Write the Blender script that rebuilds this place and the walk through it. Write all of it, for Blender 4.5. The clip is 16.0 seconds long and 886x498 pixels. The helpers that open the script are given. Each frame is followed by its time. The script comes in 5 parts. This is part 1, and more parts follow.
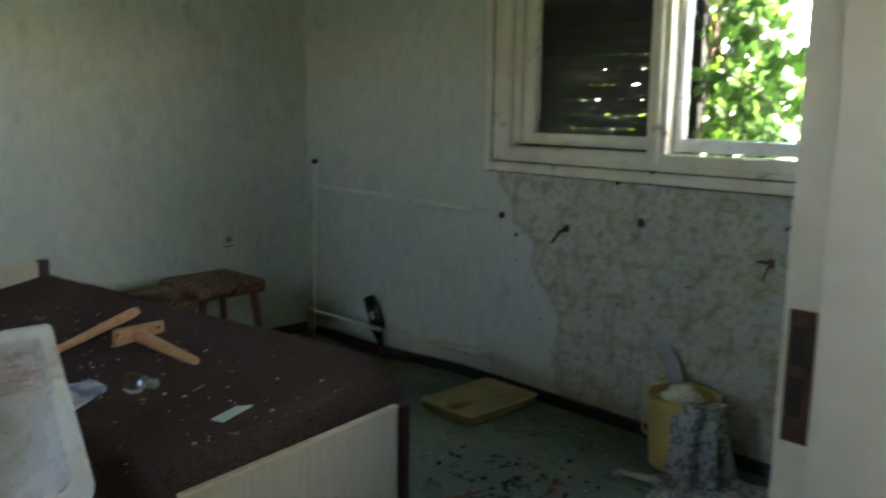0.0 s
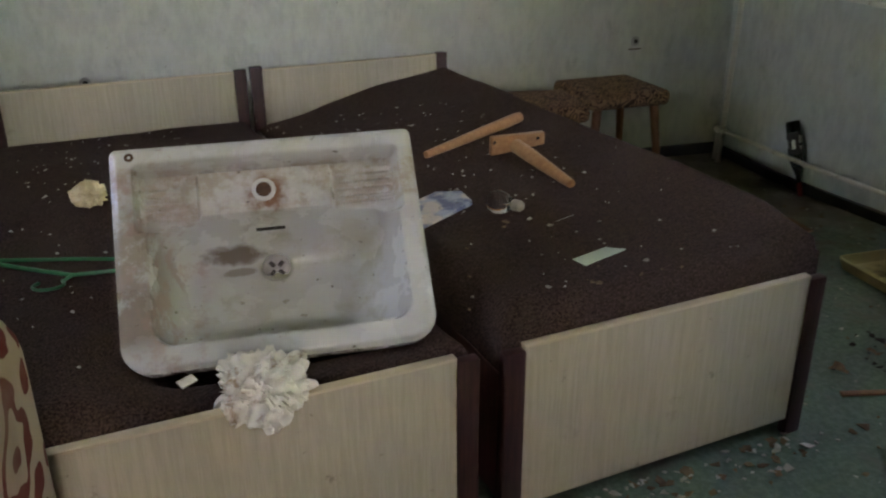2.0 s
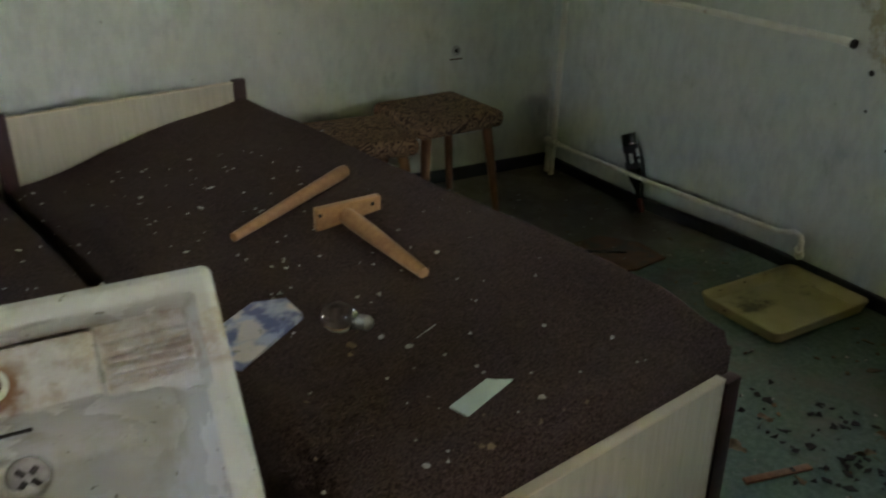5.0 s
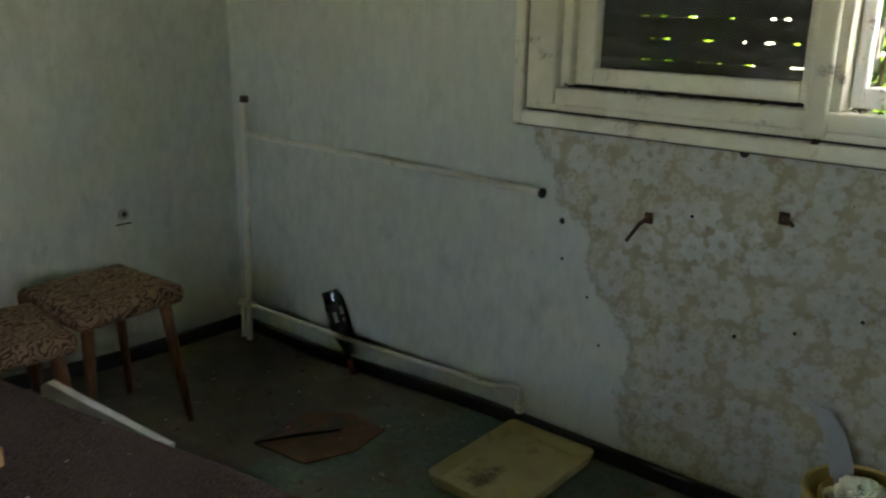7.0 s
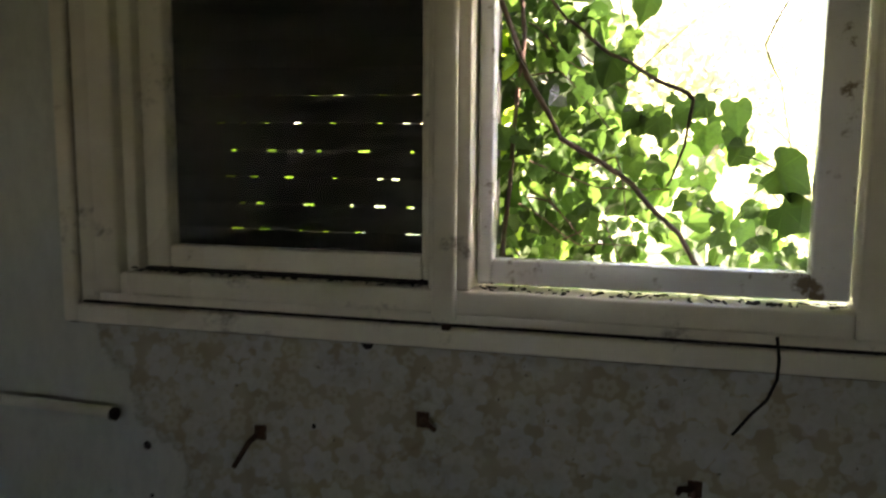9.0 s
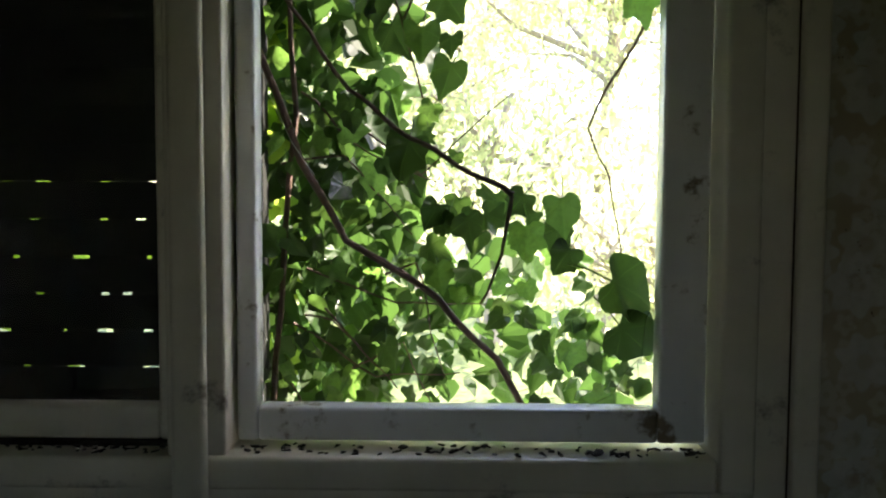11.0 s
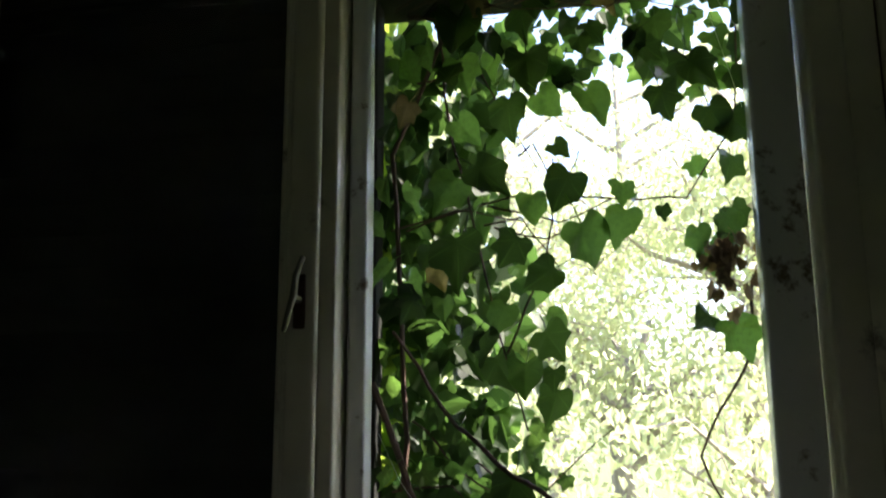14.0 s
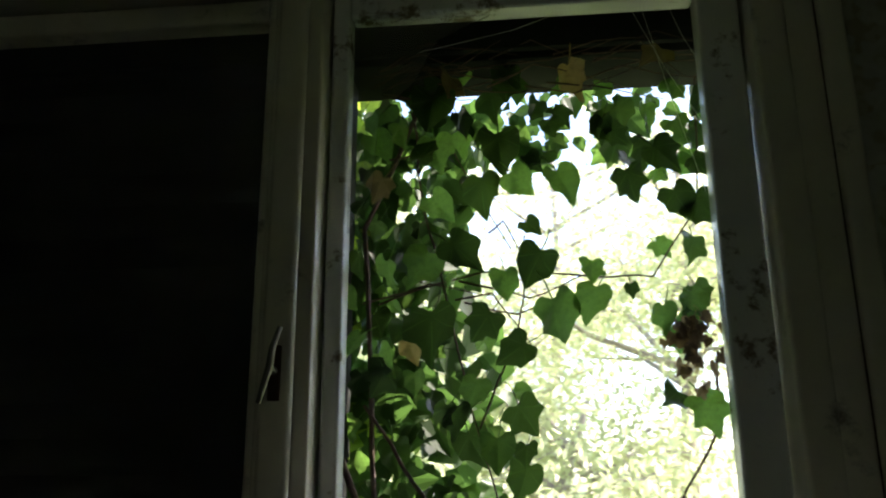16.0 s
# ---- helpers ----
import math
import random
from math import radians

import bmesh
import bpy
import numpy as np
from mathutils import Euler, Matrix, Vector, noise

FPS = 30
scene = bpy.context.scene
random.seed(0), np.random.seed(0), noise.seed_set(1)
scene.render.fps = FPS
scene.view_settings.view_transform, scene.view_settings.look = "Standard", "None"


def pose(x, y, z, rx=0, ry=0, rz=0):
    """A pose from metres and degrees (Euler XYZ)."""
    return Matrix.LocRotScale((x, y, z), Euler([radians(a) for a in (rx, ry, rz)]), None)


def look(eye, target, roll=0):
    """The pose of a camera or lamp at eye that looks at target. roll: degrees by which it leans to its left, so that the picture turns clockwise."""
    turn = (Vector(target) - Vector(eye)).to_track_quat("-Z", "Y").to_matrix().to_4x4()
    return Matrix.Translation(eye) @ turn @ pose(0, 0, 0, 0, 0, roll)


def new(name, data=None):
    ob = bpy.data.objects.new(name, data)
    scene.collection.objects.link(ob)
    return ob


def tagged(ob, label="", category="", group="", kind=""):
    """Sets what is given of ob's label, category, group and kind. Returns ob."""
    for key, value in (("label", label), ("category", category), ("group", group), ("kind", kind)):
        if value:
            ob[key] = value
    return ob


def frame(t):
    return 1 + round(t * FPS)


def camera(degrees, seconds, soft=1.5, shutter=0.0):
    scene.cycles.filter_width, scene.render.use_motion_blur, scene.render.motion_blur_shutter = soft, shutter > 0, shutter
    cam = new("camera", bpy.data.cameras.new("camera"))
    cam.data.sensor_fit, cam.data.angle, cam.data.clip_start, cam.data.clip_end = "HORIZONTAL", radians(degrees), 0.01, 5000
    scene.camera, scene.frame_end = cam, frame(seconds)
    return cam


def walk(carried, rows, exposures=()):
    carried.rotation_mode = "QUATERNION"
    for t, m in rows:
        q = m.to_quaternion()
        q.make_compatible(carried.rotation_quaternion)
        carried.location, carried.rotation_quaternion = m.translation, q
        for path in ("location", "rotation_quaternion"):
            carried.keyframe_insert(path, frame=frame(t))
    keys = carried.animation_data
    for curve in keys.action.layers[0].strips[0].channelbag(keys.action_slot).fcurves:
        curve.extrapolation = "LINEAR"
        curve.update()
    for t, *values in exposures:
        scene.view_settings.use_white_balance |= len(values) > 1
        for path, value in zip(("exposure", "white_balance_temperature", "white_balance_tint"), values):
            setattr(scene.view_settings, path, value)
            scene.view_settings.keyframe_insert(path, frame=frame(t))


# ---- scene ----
cam = camera(55.5, 16.0, soft=2.1, shutter=0.4)
PATH = [
    (0, (0.455, 0.247, 1.277), (-0.981, 1.597, 0.939), 0.7),
    (0.5, (0.334, 0.325, 1.257), (-1.263, 1.439, 0.8), 0.7),
    (1, (0.234, 0.417, 1.257), (-1.482, 1.255, 0.662), 0.2),
    (1.5, (0.169, 0.479, 1.249), (-1.599, 1.09, 0.543), -0.1),
    (2, (0.115, 0.501, 1.221), (-1.66, 0.983, 0.436), -0.4),
    (2.5, (-0.022, 0.497, 1.212), (-1.795, 0.923, 0.39), -0.6),
    (3, (-0.17, 0.483, 1.234), (-1.933, 0.914, 0.392), -0.6),
    (3.2, (-0.202, 0.486, 1.241), (-1.96, 0.936, 0.399), -0.7),
    (5.3, (-0.458, 0.691, 1.303), (-2.004, 1.671, 0.497), 0.5),
    (5.5, (-0.487, 0.729, 1.309), (-2.004, 1.776, 0.533), 0.6),
    (6, (-0.537, 0.823, 1.322), (-1.968, 2.031, 0.621), 0.8),
    (6.5, (-0.608, 0.873, 1.325), (-1.948, 2.216, 0.692), 0.9),
    (7, (-0.69, 0.924, 1.335), (-1.938, 2.382, 0.772), 1.0),
    (7.5, (-0.738, 0.986, 1.338), (-1.851, 2.572, 0.841), 0.9),
    (8, (-0.782, 1.116, 1.345), (-1.706, 2.84, 0.93), 0.9),
    (8.5, (-0.817, 1.289, 1.385), (-1.534, 3.128, 1.058), 0.6),
    (9, (-0.897, 1.435, 1.398), (-1.418, 3.348, 1.137), 0.4),
    (9.5, (-0.984, 1.58, 1.412), (-1.319, 3.543, 1.219), 0.4),
    (10, (-1.016, 1.696, 1.432), (-1.124, 3.686, 1.264), 0.3),
    (10.2, (-1.011, 1.735, 1.438), (-1.033, 3.729, 1.285), 0.3),
    (12.3, (-0.86, 1.874, 1.541), (-1.012, 3.867, 1.496), -0.1),
    (12.5, (-0.86, 1.865, 1.552), (-1.053, 3.856, 1.556), -0.1),
    (13, (-0.859, 1.849, 1.574), (-1.133, 3.825, 1.721), -0.2),
    (13.5, (-0.864, 1.825, 1.614), (-1.198, 3.779, 1.883), -0.2),
    (14, (-0.886, 1.8, 1.652), (-1.242, 3.732, 2.03), -0.3),
    (14.5, (-0.891, 1.797, 1.66), (-1.278, 3.698, 2.143), -0.3),
    (15, (-0.872, 1.806, 1.633), (-1.283, 3.674, 2.219), -0.4),
    (15.5, (-0.854, 1.806, 1.644), (-1.253, 3.678, 2.223), -0.2),
    (16, (-0.946, 1.778, 1.641), (-1.143, 3.688, 2.2), -0.3),
]
EXPOSURES = [(0.0, 5.45, 6900, 13), (0.5, 4.6, 7500, 27), (1.0, 5.7, 7600, 26), (1.5, 5.8, 7900, 25), (2.0, 5.75, 8000, 25), (3.0, 5.55, 8100, 23), (5.5, 5.6, 8300, 14), (6.5, 5.8, 7900, 12), (7.5, 5.5, 7500, 22), (8.0, 4.7, 7500, 28), (8.5, 4.75, 7800, 29), (9.0, 4.3, 8100, 29), (9.5, 3.58, 7800, 28), (10.2, 3.38, 7300, 24), (12.5, 2.42, 6700, 20), (16.0, 2.36, 6700, 19)]
walk(cam, [(t, look(eye, target, roll)) for t, eye, target, roll in PATH], EXPOSURES)

# world, sun and daylight, with two added fill lamps
world = bpy.data.worlds.new("sky")
scene.world = world
world.use_nodes = True
wn = world.node_tree
sky = wn.nodes.new("ShaderNodeTexSky")
sky.sky_type = "NISHITA"
sky.sun_disc = False
sky.sun_elevation = radians(48)
SUN_AZ = 81.0
sky.sun_rotation = radians(SUN_AZ)
wn.nodes["Background"].inputs["Strength"].default_value = 0.15
wn.links.new(sky.outputs["Color"], wn.nodes["Background"].inputs["Color"])
sun = new("sun", bpy.data.lights.new("sun", "SUN"))
sun.data.energy, sun.data.angle, sun.data.color = 5.0, radians(0.5), (1.0, 0.95, 0.86)
sun_dir = Vector((math.sin(radians(SUN_AZ)) * math.cos(radians(48)), math.cos(radians(SUN_AZ)) * math.cos(radians(48)), math.sin(radians(48))))
sun.matrix_world = look(sun_dir * 30, (0, 0, 0))


def fill_light(name, eye, target, w, h, power, color):
    """Fill lamp standing in for skylight through an unseen opening added to the house."""
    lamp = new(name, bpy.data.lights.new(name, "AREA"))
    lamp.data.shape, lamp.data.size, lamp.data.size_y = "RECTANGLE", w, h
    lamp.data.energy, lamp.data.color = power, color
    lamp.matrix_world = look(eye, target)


fill_light("back_fill_light", (-1.45, -1.47, 1.6), (-1.45, 0.0, 1.55), 0.64, 0.50, 0.03, (1.0, 0.90, 0.74))
fill_light("hall_fill_light", (2.42, 0.6, 1.6), (0.0, 0.6, 1.3), 0.54, 0.45, 0.080, (1.0, 0.90, 0.74))


# ---------- materials ----------
class Nodes:
    """A short way to write a node material."""

    def __init__(self, name):
        self.mat = bpy.data.materials.new(name)
        self.mat.use_nodes = True
        self.t = self.mat.node_tree
        self.b = self.t.nodes["Principled BSDF"]
        self.out = self.t.nodes["Material Output"]
        self.co = self.t.nodes.new("ShaderNodeTexCoord").outputs["Object"]

    def node(self, kind, **values):
        n = self.t.nodes.new(kind)
        for k, v in values.items():
            setattr(n, k, v)
        return n

    def put(self, value, socket):
        if isinstance(value, (int, float, tuple)):
            socket.default_value = value
        else:
            self.t.links.new(value, socket)

    def noise(self, scale, detail=4.0, rough=0.6, stretch=(1, 1, 1), shift=(0, 0, 0), co=None):
        m = self.node("ShaderNodeMapping")
        self.put(co or self.co, m.inputs["Vector"])
        m.inputs["Scale"].default_value, m.inputs["Location"].default_value = stretch, shift
        n = self.node("ShaderNodeTexNoise")
        self.put(m.outputs["Vector"], n.inputs["Vector"])
        n.inputs["Scale"].default_value, n.inputs["Detail"].default_value, n.inputs["Roughness"].default_value = scale, detail, rough
        return n.outputs["Fac"]

    def ramp(self, value, lo, hi, a=0.0, b=1.0):
        n = self.node("ShaderNodeMapRange", interpolation_type="SMOOTHSTEP")
        self.put(value, n.inputs["Value"])
        for key, v in (("From Min", lo), ("From Max", hi), ("To Min", a), ("To Max", b)):
            n.inputs[key].default_value = v
        return n.outputs["Result"]

    def mix(self, fac, a, b):
        n = self.node("ShaderNodeMix", data_type="RGBA")
        self.put(fac, n.inputs[0])
        for v, s in ((a, n.inputs[6]), (b, n.inputs[7])):
            self.put((*v, 1.0) if isinstance(v, tuple) and len(v) == 3 else v, s)
        return n.outputs[2]

    def calc(self, op, a, b=0.0, c=0.0):
        n = self.node("ShaderNodeMath", operation=op)
        for v, s in zip((a, b, c), n.inputs):
            self.put(v, s)
        return n.outputs[0]

    def axis(self, which):
        n = self.node("ShaderNodeSeparateXYZ")
        self.put(self.co, n.inputs[0])
        return n.outputs[which]

    def bump(self, height, strength=0.3, distance=0.002):
        n = self.node("ShaderNodeBump")
        n.inputs["Strength"].default_value, n.inputs["Distance"].default_value = strength, distance
        self.put(height, n.inputs["Height"])
        self.put(n.outputs["Normal"], self.b.inputs["Normal"])

    def end(self, color, rough=0.7, metal=0.0, spec=0.5):
        self.put((*color, 1.0) if isinstance(color, tuple) else color, self.b.inputs["Base Color"])
        self.put(rough, self.b.inputs["Roughness"])
        self.put(metal, self.b.inputs["Metallic"])
        self.put(spec, self.b.inputs["Specular IOR Level"])
        return self.mat


def plain(name, a, b, scale=12.0, rough=0.6, metal=0.0, bump=0.15, spec=0.5, stretch=(1, 1, 1), dirt=None, dirt_lo=0.62, dirt_hi=0.72, dirt_scale=3.0):
    """Two close tones mixed at two scales, with dirt patches."""
    k = Nodes(name)
    fine = k.noise(scale, 6, 0.65, stretch)
    wide = k.noise(scale * 0.13, 3, 0.5, (1, 1, 1), (3.1, 1.7, 0.4))
    c = k.mix(k.ramp(k.calc("ADD", k.calc("MULTIPLY", fine, 0.6), k.calc("MULTIPLY", wide, 0.4)), 0.35, 0.65), a, b)
    if dirt:
        c = k.mix(k.ramp(k.noise(dirt_scale, 8, 0.7, (1, 1, 1), (7, 2, 5)), dirt_lo, dirt_hi), c, dirt)
    k.bump(fine, bump)
    return k.end(c, k.ramp(wide, 0.3, 0.7, rough * 0.85, min(1.0, rough * 1.15)), metal, spec)


def wallpaper_material(floral):
    """Pale grey-green papered wall with damp stains; on the window wall the top paper is torn off and shows flowers."""
    k = Nodes("wallpaper_torn" if floral else "wallpaper")
    streak = k.noise(22, 6, 0.7, (1, 1, 0.45))
    blot = k.noise(5, 6, 0.7, (1, 1, 0.6))
    wide = k.noise(0.9, 3, 0.5)
    c = k.mix(k.ramp(streak, 0.35, 0.62), (0.47, 0.49, 0.45), (0.55, 0.57, 0.52))
    c = k.mix(k.ramp(blot, 0.56, 0.70, 0.0, 0.5), c, (0.30, 0.32, 0.28))
    c = k.mix(k.ramp(wide, 0.45, 0.7, 0.0, 0.45), c, (0.46, 0.46, 0.38))
    c = k.mix(k.ramp(k.noise(34, 3, 0.5, (1, 1, 1), (9, 4, 1)), 0.70, 0.76, 0.0, 0.5), c, (0.22, 0.20, 0.17))
    height = k.calc("ADD", k.calc("MULTIPLY", streak, 0.5), k.calc("MULTIPLY", blot, 0.3))
    if floral:
        x, z = k.axis(0), k.axis(2)
        flat = k.node("ShaderNodeCombineXYZ")
        k.put(x, flat.inputs[0])
        k.put(z, flat.inputs[1])
        warp = k.noise(9, 2, 0.5)

        def flowers(scale, size, petals):
            v = k.node("ShaderNodeTexVoronoi", voronoi_dimensions="2D")
            k.put(flat.outputs[0], v.inputs["Vector"])
            v.inputs["Scale"].default_value, v.inputs["Randomness"].default_value = scale, 0.75
            d = k.node("ShaderNodeVectorMath", operation="SUBTRACT")
            k.put(flat.outputs[0], d.inputs[0])
            k.put(v.outputs["Position"], d.inputs[1])
            s = k.node("ShaderNodeSeparateXYZ")
            k.put(d.outputs[0], s.inputs[0])
            turn = k.calc("ARCTAN2", s.outputs[1], s.outputs[0])
            tint = k.node("ShaderNodeSeparateColor")
            k.put(v.outputs["Color"], tint.inputs[0])
            wave = k.calc("COSINE", k.calc("ADD", k.calc("MULTIPLY", turn, petals), k.calc("MULTIPLY", tint.outputs[0], 6.28)))
            edge = k.calc("MULTIPLY", k.calc("ADD", k.calc("MULTIPLY", wave, 0.11), k.calc("ADD", 0.66, k.calc("MULTIPLY", tint.outputs[1], 0.25))), size)
            dist = k.calc("DIVIDE", v.outputs["Distance"], scale)
            body = k.ramp(k.calc("SUBTRACT", edge, dist), -0.002, 0.004)
            eye = k.ramp(dist, size * 0.14, size * 0.3, 1.0, 0.0)
            return k.calc("MULTIPLY", body, k.calc("SUBTRACT", 1.0, k.calc("MULTIPLY", eye, 0.75)))

        big = flowers(11.5, 0.050, 7.0)
        small = flowers(24.0, 0.022, 5.0)
        f = k.mix(k.ramp(warp, 0.35, 0.65), (0.335, 0.285, 0.195), (0.41, 0.36, 0.26))
        f = k.mix(k.calc("MULTIPLY", small, 0.35), f, (0.58, 0.57, 0.50))
        f = k.mix(k.calc("MULTIPLY", k.calc("MULTIPLY", big, k.ramp(k.noise(14, 5, 0.7, (1, 1, 1), (3, 3, 8)), 0.3, 0.6, 0.45, 1.0)), 0.66), f, (0.50, 0.52, 0.50))
        f = k.mix(k.ramp(k.noise(3.2, 6, 0.7, (1, 1, 1), (2, 8, 3)), 0.56, 0.72, 0.0, 0.35), f, (0.50, 0.50, 0.45))
        f = k.mix(k.ramp(k.noise(7, 7, 0.75, (1, 1, 1), (5, 1, 9)), 0.56, 0.70, 0.0, 0.75), f, (0.25, 0.185, 0.11))
        f = k.mix(k.ramp(k.noise(60, 2, 0.5), 0.70, 0.74, 0.0, 0.8), f, (0.12, 0.09, 0.06))
        slope = k.calc("MULTIPLY", k.calc("MAXIMUM", k.calc("SUBTRACT", k.calc("MINIMUM", z, 0.98), 0.45), 0.0), -0.62)
        border = k.calc("SUBTRACT", x, k.calc("ADD", -1.78, slope))
        border = k.calc("ADD", border, k.calc("MULTIPLY", k.calc("SUBTRACT", k.noise(5.5, 5, 0.65, (1, 1, 1), (1, 6, 2)), 0.5), 0.38))
        torn = k.ramp(border, 0.0, 0.012)
        rim = k.calc("MULTIPLY", k.ramp(border, -0.02, 0.004), k.ramp(border, 0.004, 0.03, 1.0, 0.0))
        c = k.mix(torn, c, f)
        c = k.mix(k.calc("MULTIPLY", rim, 0.5), c, (0.26, 0.22, 0.16))
        height = k.calc("SUBTRACT", height, k.calc("MULTIPLY", torn, 0.9))
    k.bump(height, 0.35, 0.002)
    return k.end(c, 0.82, 0.0, 0.25)


def lino_material():
    k = Nodes("linoleum")
    fine = k.noise(55, 6, 0.7)
    patch = k.noise(2.1, 7, 0.62)
    dust = k.noise(6.5, 8, 0.72, (1, 1, 1), (4, 4, 0))
    c = k.mix(k.ramp(fine, 0.4, 0.62), (0.072, 0.120, 0.090), (0.120, 0.178, 0.135))
    c = k.mix(k.ramp(patch, 0.50, 0.60, 0.0, 0.8), c, (0.130, 0.118, 0.095))
    worn = k.calc("ADD", k.calc("MULTIPLY", k.axis(0), -0.55), k.calc("MULTIPLY", k.noise(3.0, 6, 0.65, (1, 1, 1), (2, 9, 0)), 1.3))
    c = k.mix(k.ramp(worn, 1.85, 2.15, 0.0, 0.85), c, (0.110, 0.078, 0.055))
    c = k.mix(k.ramp(dust, 0.50, 0.72, 0.0, 0.6), c, (0.17, 0.165, 0.14))
    c = k.mix(k.ramp(k.noise(130, 2, 0.5), 0.66, 0.72, 0.0, 0.5), c, (0.20, 0.18, 0.15))
    k.bump(k.calc("ADD", k.calc("MULTIPLY", fine, 0.4), patch), 0.25, 0.004)
    return k.end(c, k.ramp(dust, 0.35, 0.7, 0.42, 0.85), 0.0, 0.4)


def carpet_material():
    """Dark brown bed cover of short looped pile, dusty."""
    k = Nodes("bed_cover")
    loop = k.noise(230, 3, 0.6)
    mid = k.noise(38, 5, 0.7)
    wide = k.noise(2.4, 4, 0.6)
    c = k.mix(k.ramp(loop, 0.35, 0.65), (0.026, 0.014, 0.010), (0.092, 0.055, 0.042))
    c = k.mix(k.ramp(mid, 0.52, 0.72, 0.0, 0.6), c, (0.075, 0.050, 0.040))
    c = k.mix(k.ramp(wide, 0.5, 0.7, 0.0, 0.45), c, (0.070, 0.048, 0.038))
    k.bump(k.calc("ADD", loop, k.calc("MULTIPLY", mid, 0.8)), 0.8, 0.006)
    return k.end(c, 0.95, 0.0, 0.15)


def veneer_material(name, a, b, along=(14, 14, 0.7), dirt=(0.20, 0.15, 0.09), rough=0.5):
    k = Nodes(name)
    grain = k.noise(9, 7, 0.6, along)
    thin = k.noise(40, 4, 0.6, along)
    c = k.mix(k.ramp(k.calc("ADD", k.calc("MULTIPLY", grain, 0.65), k.calc("MULTIPLY", thin, 0.35)), 0.36, 0.64), a, b)
    c = k.mix(k.ramp(k.noise(4, 8, 0.75, (1, 1, 1), (8, 3, 1)), 0.60, 0.75, 0.0, 0.6), c, dirt)
    c = k.mix(k.ramp(k.noise(11, 6, 0.8, (1, 1, 1), (3, 2, 6)), 0.64, 0.70, 0.0, 0.5), c, tuple(v * 0.6 for v in dirt))
    k.bump(grain, 0.08, 0.001)
    return k.end(c, rough, 0.0, 0.4)


def enamel_material():
    """White sink ceramic, greyed, with brown scum on the shelf and the left rim and a smear by the drain."""
    k = Nodes("ceramic")
    x, y = k.axis(0), k.axis(1)
    c = k.mix(k.ramp(k.noise(3, 3), 0.4, 0.65), (0.57, 0.57, 0.545), (0.49, 0.49, 0.455))
    c = k.mix(k.ramp(k.noise(9, 8, 0.72, (1, 1, 1), (3, 1, 2)), 0.55, 0.70, 0.0, 0.55), c, (0.40, 0.35, 0.27))
    # scum on the left rim and side
    blotch = k.noise(13, 7, 0.7, (1, 1, 1), (8, 8, 1))
    rim_side = k.calc("MULTIPLY", k.ramp(x, -0.185, -0.235), k.calc("MULTIPLY", k.ramp(y, 0.02, 0.07), k.ramp(y, 0.36, 0.24)))
    c = k.mix(k.calc("MULTIPLY", rim_side, k.ramp(blotch, 0.38, 0.52, 0.1, 0.85)), c, (0.26, 0.205, 0.15))
    bowl_side = k.calc("MULTIPLY", k.ramp(x, -0.12, -0.16), k.ramp(k.noise(16, 6, 0.7, (1, 1, 1), (1, 8, 4)), 0.48, 0.62, 0.0, 0.55))
    c = k.mix(bowl_side, c, (0.40, 0.27, 0.22))
    # brown film on the tap shelf and the soap trays
    shelf = k.calc("MULTIPLY", k.ramp(y, 0.285, 0.30), k.ramp(y, 0.395, 0.385))
    c = k.mix(k.calc("MULTIPLY", shelf, k.ramp(k.noise(20, 6, 0.7, (1, 1, 1), (2, 5, 5)), 0.40, 0.60, 0.15, 0.70)), c, (0.36, 0.26, 0.19))
    # patchy stain round the drain and in the right half of the bowl
    wide_stain = k.calc("MULTIPLY", k.ramp(k.noise(6, 6, 0.65, (1, 1, 1), (4, 9, 2)), 0.46, 0.62, 0.0, 0.5), k.ramp(x, -0.12, 0.06))
    c = k.mix(k.calc("MULTIPLY", wide_stain, k.ramp(k.axis(2), -0.06, -0.10)), c, (0.40, 0.37, 0.24))
    run = k.calc("ADD", k.calc("POWER", k.calc("MULTIPLY", k.calc("ADD", x, 0.085), 15.0), 2.0), k.calc("POWER", k.calc("MULTIPLY", k.calc("SUBTRACT", y, 0.246), 60.0), 2.0))
    run = k.calc("ADD", run, k.calc("MULTIPLY", k.calc("SUBTRACT", k.noise(24, 4, 0.6, (1, 1, 1), (6, 3, 3)), 0.5), 2.2))
    c = k.mix(k.ramp(run, 0.3, 1.3, 0.85, 0.0), c, (0.15, 0.095, 0.06))
    run = k.calc("ADD", k.calc("POWER", k.calc("MULTIPLY", k.calc("ADD", x, 0.075), 24.0), 2.0), k.calc("POWER", k.calc("MULTIPLY", k.calc("SUBTRACT", y, 0.215), 90.0), 2.0))
    run = k.calc("ADD", run, k.calc("MULTIPLY", k.calc("SUBTRACT", k.noise(30, 4, 0.6, (1, 1, 1), (1, 9, 3)), 0.5), 2.4))
    c = k.mix(k.ramp(run, 0.3, 1.1, 0.6, 0.0), c, (0.20, 0.15, 0.09))
    ring = k.calc("ADD", k.calc("POWER", k.calc("ADD", x, 0.005), 2.0), k.calc("POWER", k.calc("SUBTRACT", y, 0.325), 2.0))
    c = k.mix(k.calc("MULTIPLY", k.ramp(ring, 0.0005, 0.0026, 1.0, 0.0), k.ramp(k.noise(30, 4, 0.6), 0.4, 0.6, 0.2, 0.9)), c, (0.22, 0.10, 0.05))
    # dark specks and hairline scratches
    c = k.mix(k.ramp(k.noise(60, 2, 0.5, (1, 1, 1), (2, 3, 4)), 0.72, 0.76, 0.0, 0.75), c, (0.11, 0.08, 0.06))
